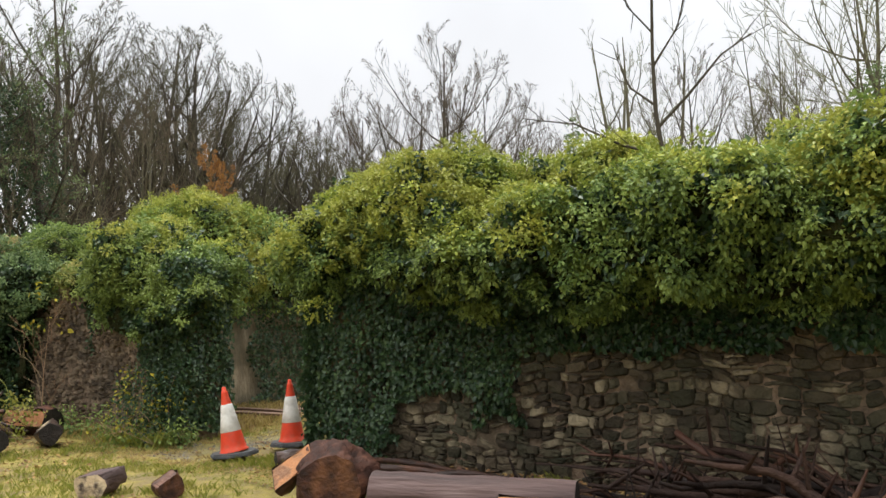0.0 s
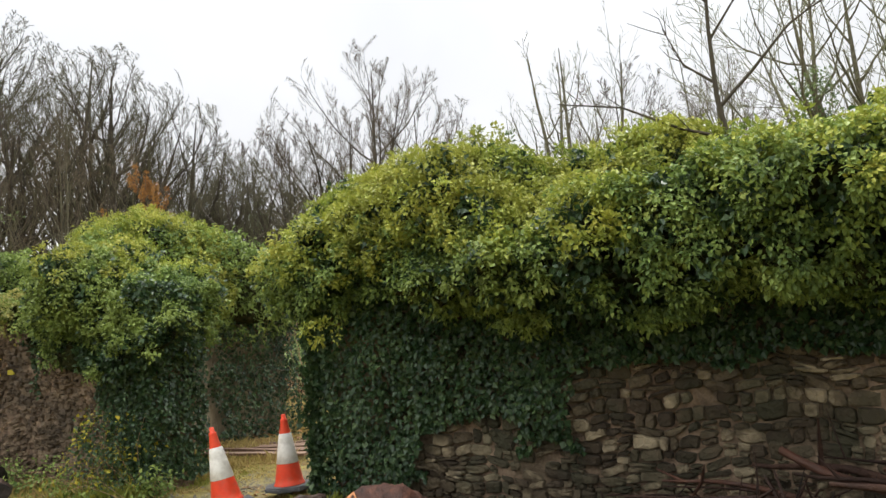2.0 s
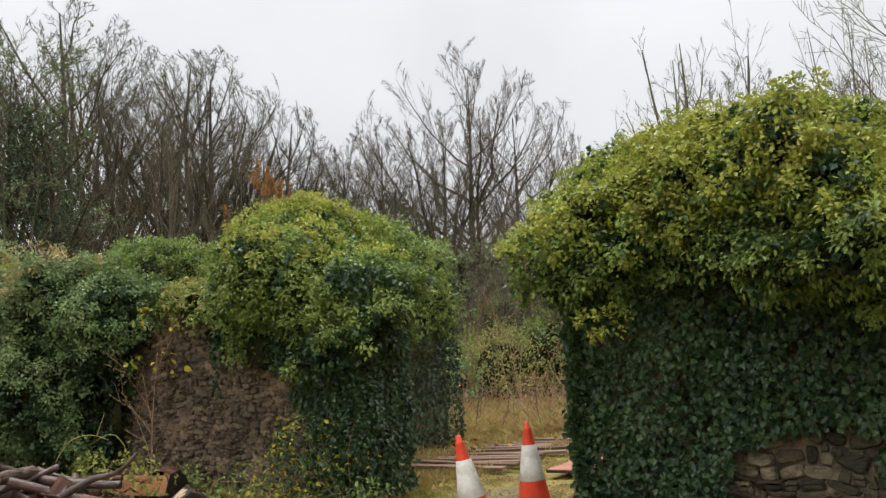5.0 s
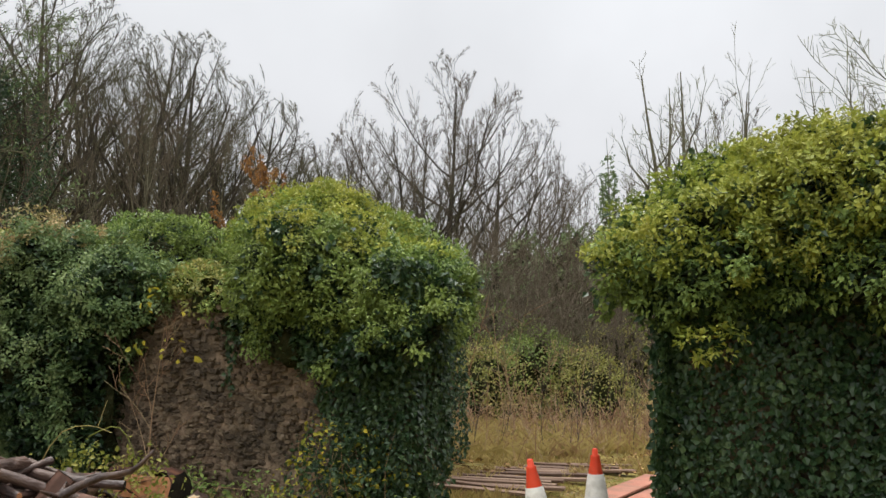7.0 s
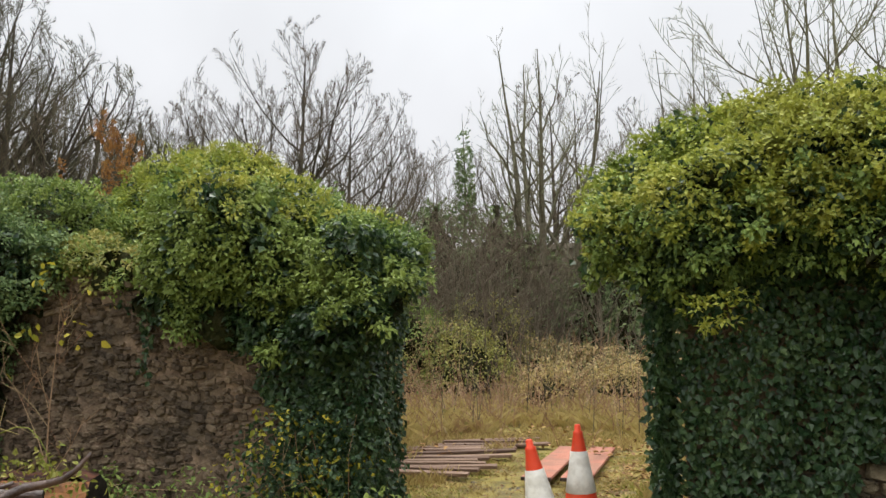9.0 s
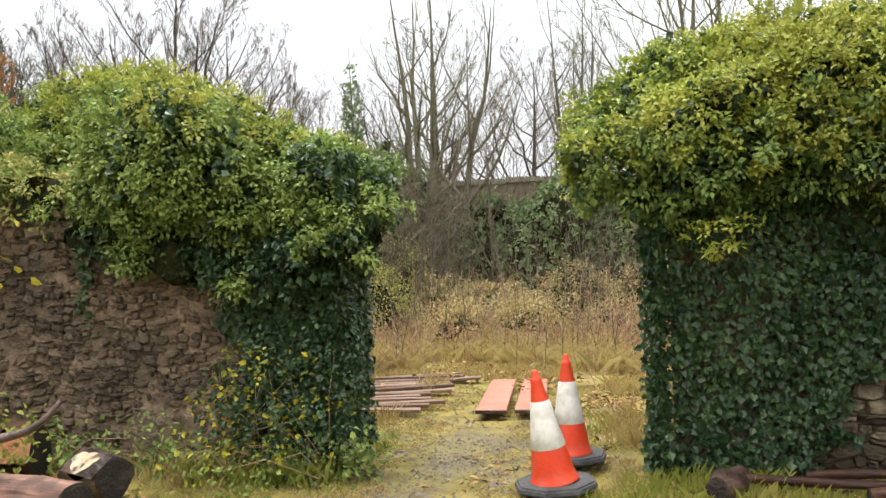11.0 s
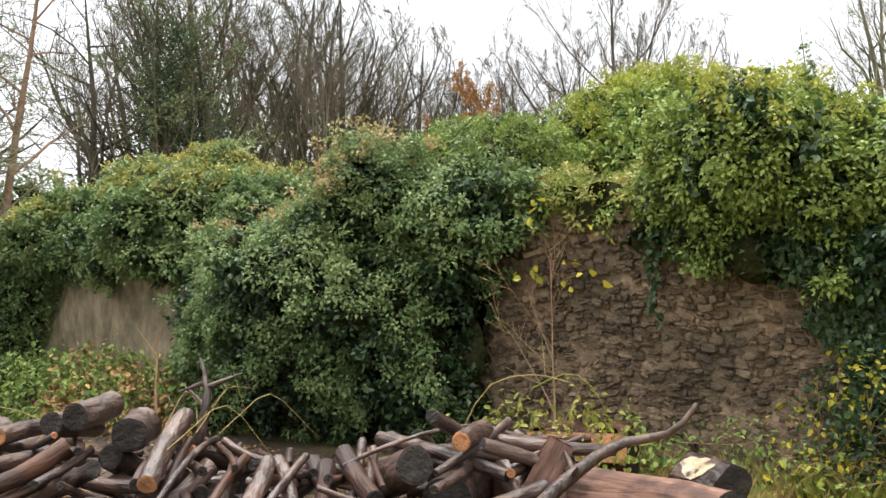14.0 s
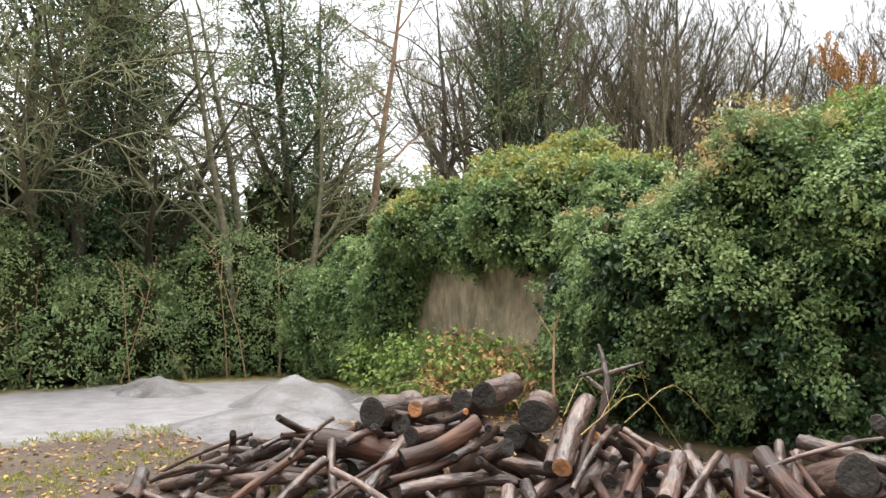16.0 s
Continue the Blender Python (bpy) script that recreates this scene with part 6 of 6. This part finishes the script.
# ---- brambles and saplings at the walls ----
def sprays(label, cx, cy, cz, rx, ry, rz, n, material, seed, length=0.055, per=4, name="bramble"):
    ob = empty(name, pose(0, 0, 0), label, "bramble")
    rng = np.random.default_rng(seed)
    br = []
    for k in range(8):
        x = cx + rng.uniform(-rx, rx)
        p0 = np.array([x, cy + 0.05, 0.0])
        p2 = np.array([cx + rng.uniform(-rx, rx), cy + rng.uniform(-ry, ry), cz + rng.uniform(-0.5, 1) * rz])
        br.append((np.array([p0, (p0 + p2) / 2 + [0, -0.08, 0.12], p2]), np.array([0.004, 0.003, 0.002]), 4))
    v, f = tubes(br)
    tagged(part("cane_tangle", raw_mesh("cane_tangle", v, f), BRAMBLE, ob), kind="stuff")
    foliage("leaves", mound(cx, cy, cz, rx, ry, rz, rough=0.5, size=0.3, seed=seed), n, length, material, ob, rng, per=per, out=0.0, spread=0.16, slim=0.65)
    return ob


sprays("yellowing bramble at the foot of the ivy pier", -9.35, 6.5, 0.5, 0.5, 0.2, 0.35, 60, YELLOW_LEAF, 701, 0.05, 6)
sprays("green bramble leaves on the pier", -9.3, 6.5, 0.45, 0.5, 0.2, 0.4, 260, IVY_DARK, 702, 0.045, 7)
sprays("yellow bramble leaves low by the wall", -9.6, 6.3, 0.13, 0.4, 0.2, 0.12, 30, YELLOW_LEAF, 703, 0.05)
sprays("low green weeds and brambles before the pier", -9.4, 6.25, 0.08, 0.6, 0.3, 0.12, 170, IVY_GREEN, 709, 0.04)
sprays("green weeds along the wall foot", -10.9, 6.4, 0.12, 0.9, 0.2, 0.15, 200, IVY_GREEN, 704, 0.05)
sprays("green weeds along the wall foot", -8.75, 6.6, 0.06, 0.2, 0.2, 0.09, 70, IVY_GREEN, 708, 0.05)
sprays("yellow-green bramble under the far wall", -18.6, 6.1, 0.4, 2.2, 0.5, 0.45, 1100, IVY_GREEN, 705, 0.08)
sprays("reddish dead bramble under the far wall", -17.4, 5.9, 0.35, 1.2, 0.4, 0.45, 350, DEAD_LEAF, 706, 0.07)
sprays("bramble leaves among the heaped logs", -11.2, 5.6, 0.35, 0.5, 0.3, 0.25, 160, GREEN_GRASS, 707, 0.05)
small = tree("sapling", at(-11.75, 6.45), "thin leafless sapling before the bare wall", "sapling", 51, BRAMBLE, BRAMBLE,
             height=2.1, counts=(9, 4, 2), angle=0.6, up=0.05, trunk_r=0.012, first=0.15, ratio=0.45, min_r=0.0025)
foliage("last_leaves", mound(0, 0, 1.6, 0.45, 0.25, 0.35, rough=0.4, size=0.3, seed=52), 26, 0.09, YELLOW_LEAF, small, np.random.default_rng(53), per=1, out=0, spread=0.3, slim=0.75)

# ---- stones of the walls ----
def stone_cells(x0, x1, z0, z1, w, h, rng):
    """Roughly coursed rubble: blocky stones of uneven height with knocked-off corners, some rows split by thin ones."""
    z = z0
    while z < z1:
        row = h * rng.uniform(0.55, 1.5)
        x = x0 - w * rng.random()
        while x < x1:
            wide = min(w, 2.2 * row) * rng.uniform(0.45, 1.6)
            bands = [(0.0, 1.0)]
            if rng.random() < 0.22:
                m = rng.uniform(0.35, 0.65)
                bands = [(0.0, m), (m, 1.0)]
            elif rng.random() < 0.1:
                bands = [(0.0, rng.uniform(1.15, 1.5))]
            for lo, hi in bands:
                a, b = z + row * lo, z + row * hi
                c1, c2, c3, c4 = rng.uniform(0.04, 0.34, (4, 1)) * np.array([[wide * 0.7, b - a]])
                p = np.array([[x + c1[0], a], [x + wide - c2[0], a], [x + wide, a + c2[1]], [x + wide, b - c3[1]], [x + wide - c3[0], b], [x + c4[0], b], [x, b - c4[1]], [x, a + c1[1]]])
                p[:, 1] += 0.035 * np.sin(p[:, 0] * 2.1 + z) + 0.02 * np.sin(p[:, 0] * 9.0 + 5 * z)
                c = p.mean(0)
                t = rng.normal(0, 0.11)
                yield c, c + (p - c) @ np.array([[math.cos(t), math.sin(t)], [-math.sin(t), math.cos(t)]]) + rng.normal(0, 0.05 * (b - a), p.shape)
            x += wide
        z += row


def stone_arrays(p, gap, depth, rng):
    """One stone about its middle: worn corners, a chamfered edge and a slightly broken face."""
    size = np.linalg.norm(p, axis=1, keepdims=True)
    p = p * np.maximum(0.3, 1 - gap / size)
    nxt, prv = np.roll(p, -1, 0), np.roll(p, 1, 0)
    ring = np.stack([p + (prv - p) * 0.22, p + (nxt - p) * 0.22], 1).reshape(-1, 2)
    ring = ring + rng.normal(0, 0.0025, ring.shape)
    k = len(ring)
    tilt = rng.normal(0, 0.12, 2)
    flat = lambda scale, y: np.stack([ring[:, 0] * scale, y + ring @ tilt * scale + rng.normal(0, 0.0035, k), ring[:, 1] * scale], -1)
    v = np.concatenate([flat(1.0, 0.07), flat(1.0, -depth * 0.45), flat(0.8, -depth), [[0, -depth * 1.1, 0]]])
    f = [[a * k + q, a * k + (q + 1) % k, (a + 1) * k + (q + 1) % k, (a + 1) * k + q] for a in range(2) for q in range(k)]
    f += [[2 * k + q, 2 * k + (q + 1) % k, 2 * k + (q + 2) % k, 3 * k] for q in range(0, k, 2)]
    return v, np.array(f)


def rubble(wall, x0, x1, z0, top, y, w, h, material, rest_material, limit, seed, gap=0.006, gaps=0.04, proud=(0.02, 0.055), near=lambda x, z: True):
    """Fills a wall face with rubble; up to limit stones near the walk are pieces of their own."""
    rng = np.random.default_rng(seed)
    vs, fs, n, made = [], [], 0, 0
    for c, p in stone_cells(x0, x1, z0, top, w, h, rng):
        if rng.random() < gaps or not (x0 < c[0] < x1 and c[1] < top):
            continue
        v, f = stone_arrays(p - c, gap * rng.uniform(0.5, 1.8), rng.uniform(*proud), rng)
        if made < limit and near(c[0], c[1]):
            part("stone", raw_mesh("stone", v, f), material, wall, "", pose(c[0], y, c[1]))
            made += 1
            continue
        vs.append(v + np.array([c[0], y, c[1]]))
        fs.append(f + n)
        n += len(v)
    tagged(part("small_stones", raw_mesh("small_stones", np.concatenate(vs), np.concatenate(fs)), rest_material, wall), kind="stuff")


rubble(wall_right, -5.9, 1.0, -0.02, 1.95, WALL_Y - 0.005, 0.15, 0.085, STONE, STONE_REST, 295, 801, near=lambda x, z: -5.2 < x < -1.0 and z < 1.1)
rubble(wall_left, -13.0, -9.2, -0.02, 2.02, WALL_Y - 0.005, 0.085, 0.047, STONE_THIN, STONE_THIN_REST, 295, 802, gap=0.005, gaps=0.2, proud=(0.0, 0.035), near=lambda x, z: -12.2 < x < -10.0 and 0.5 < z < 1.8)
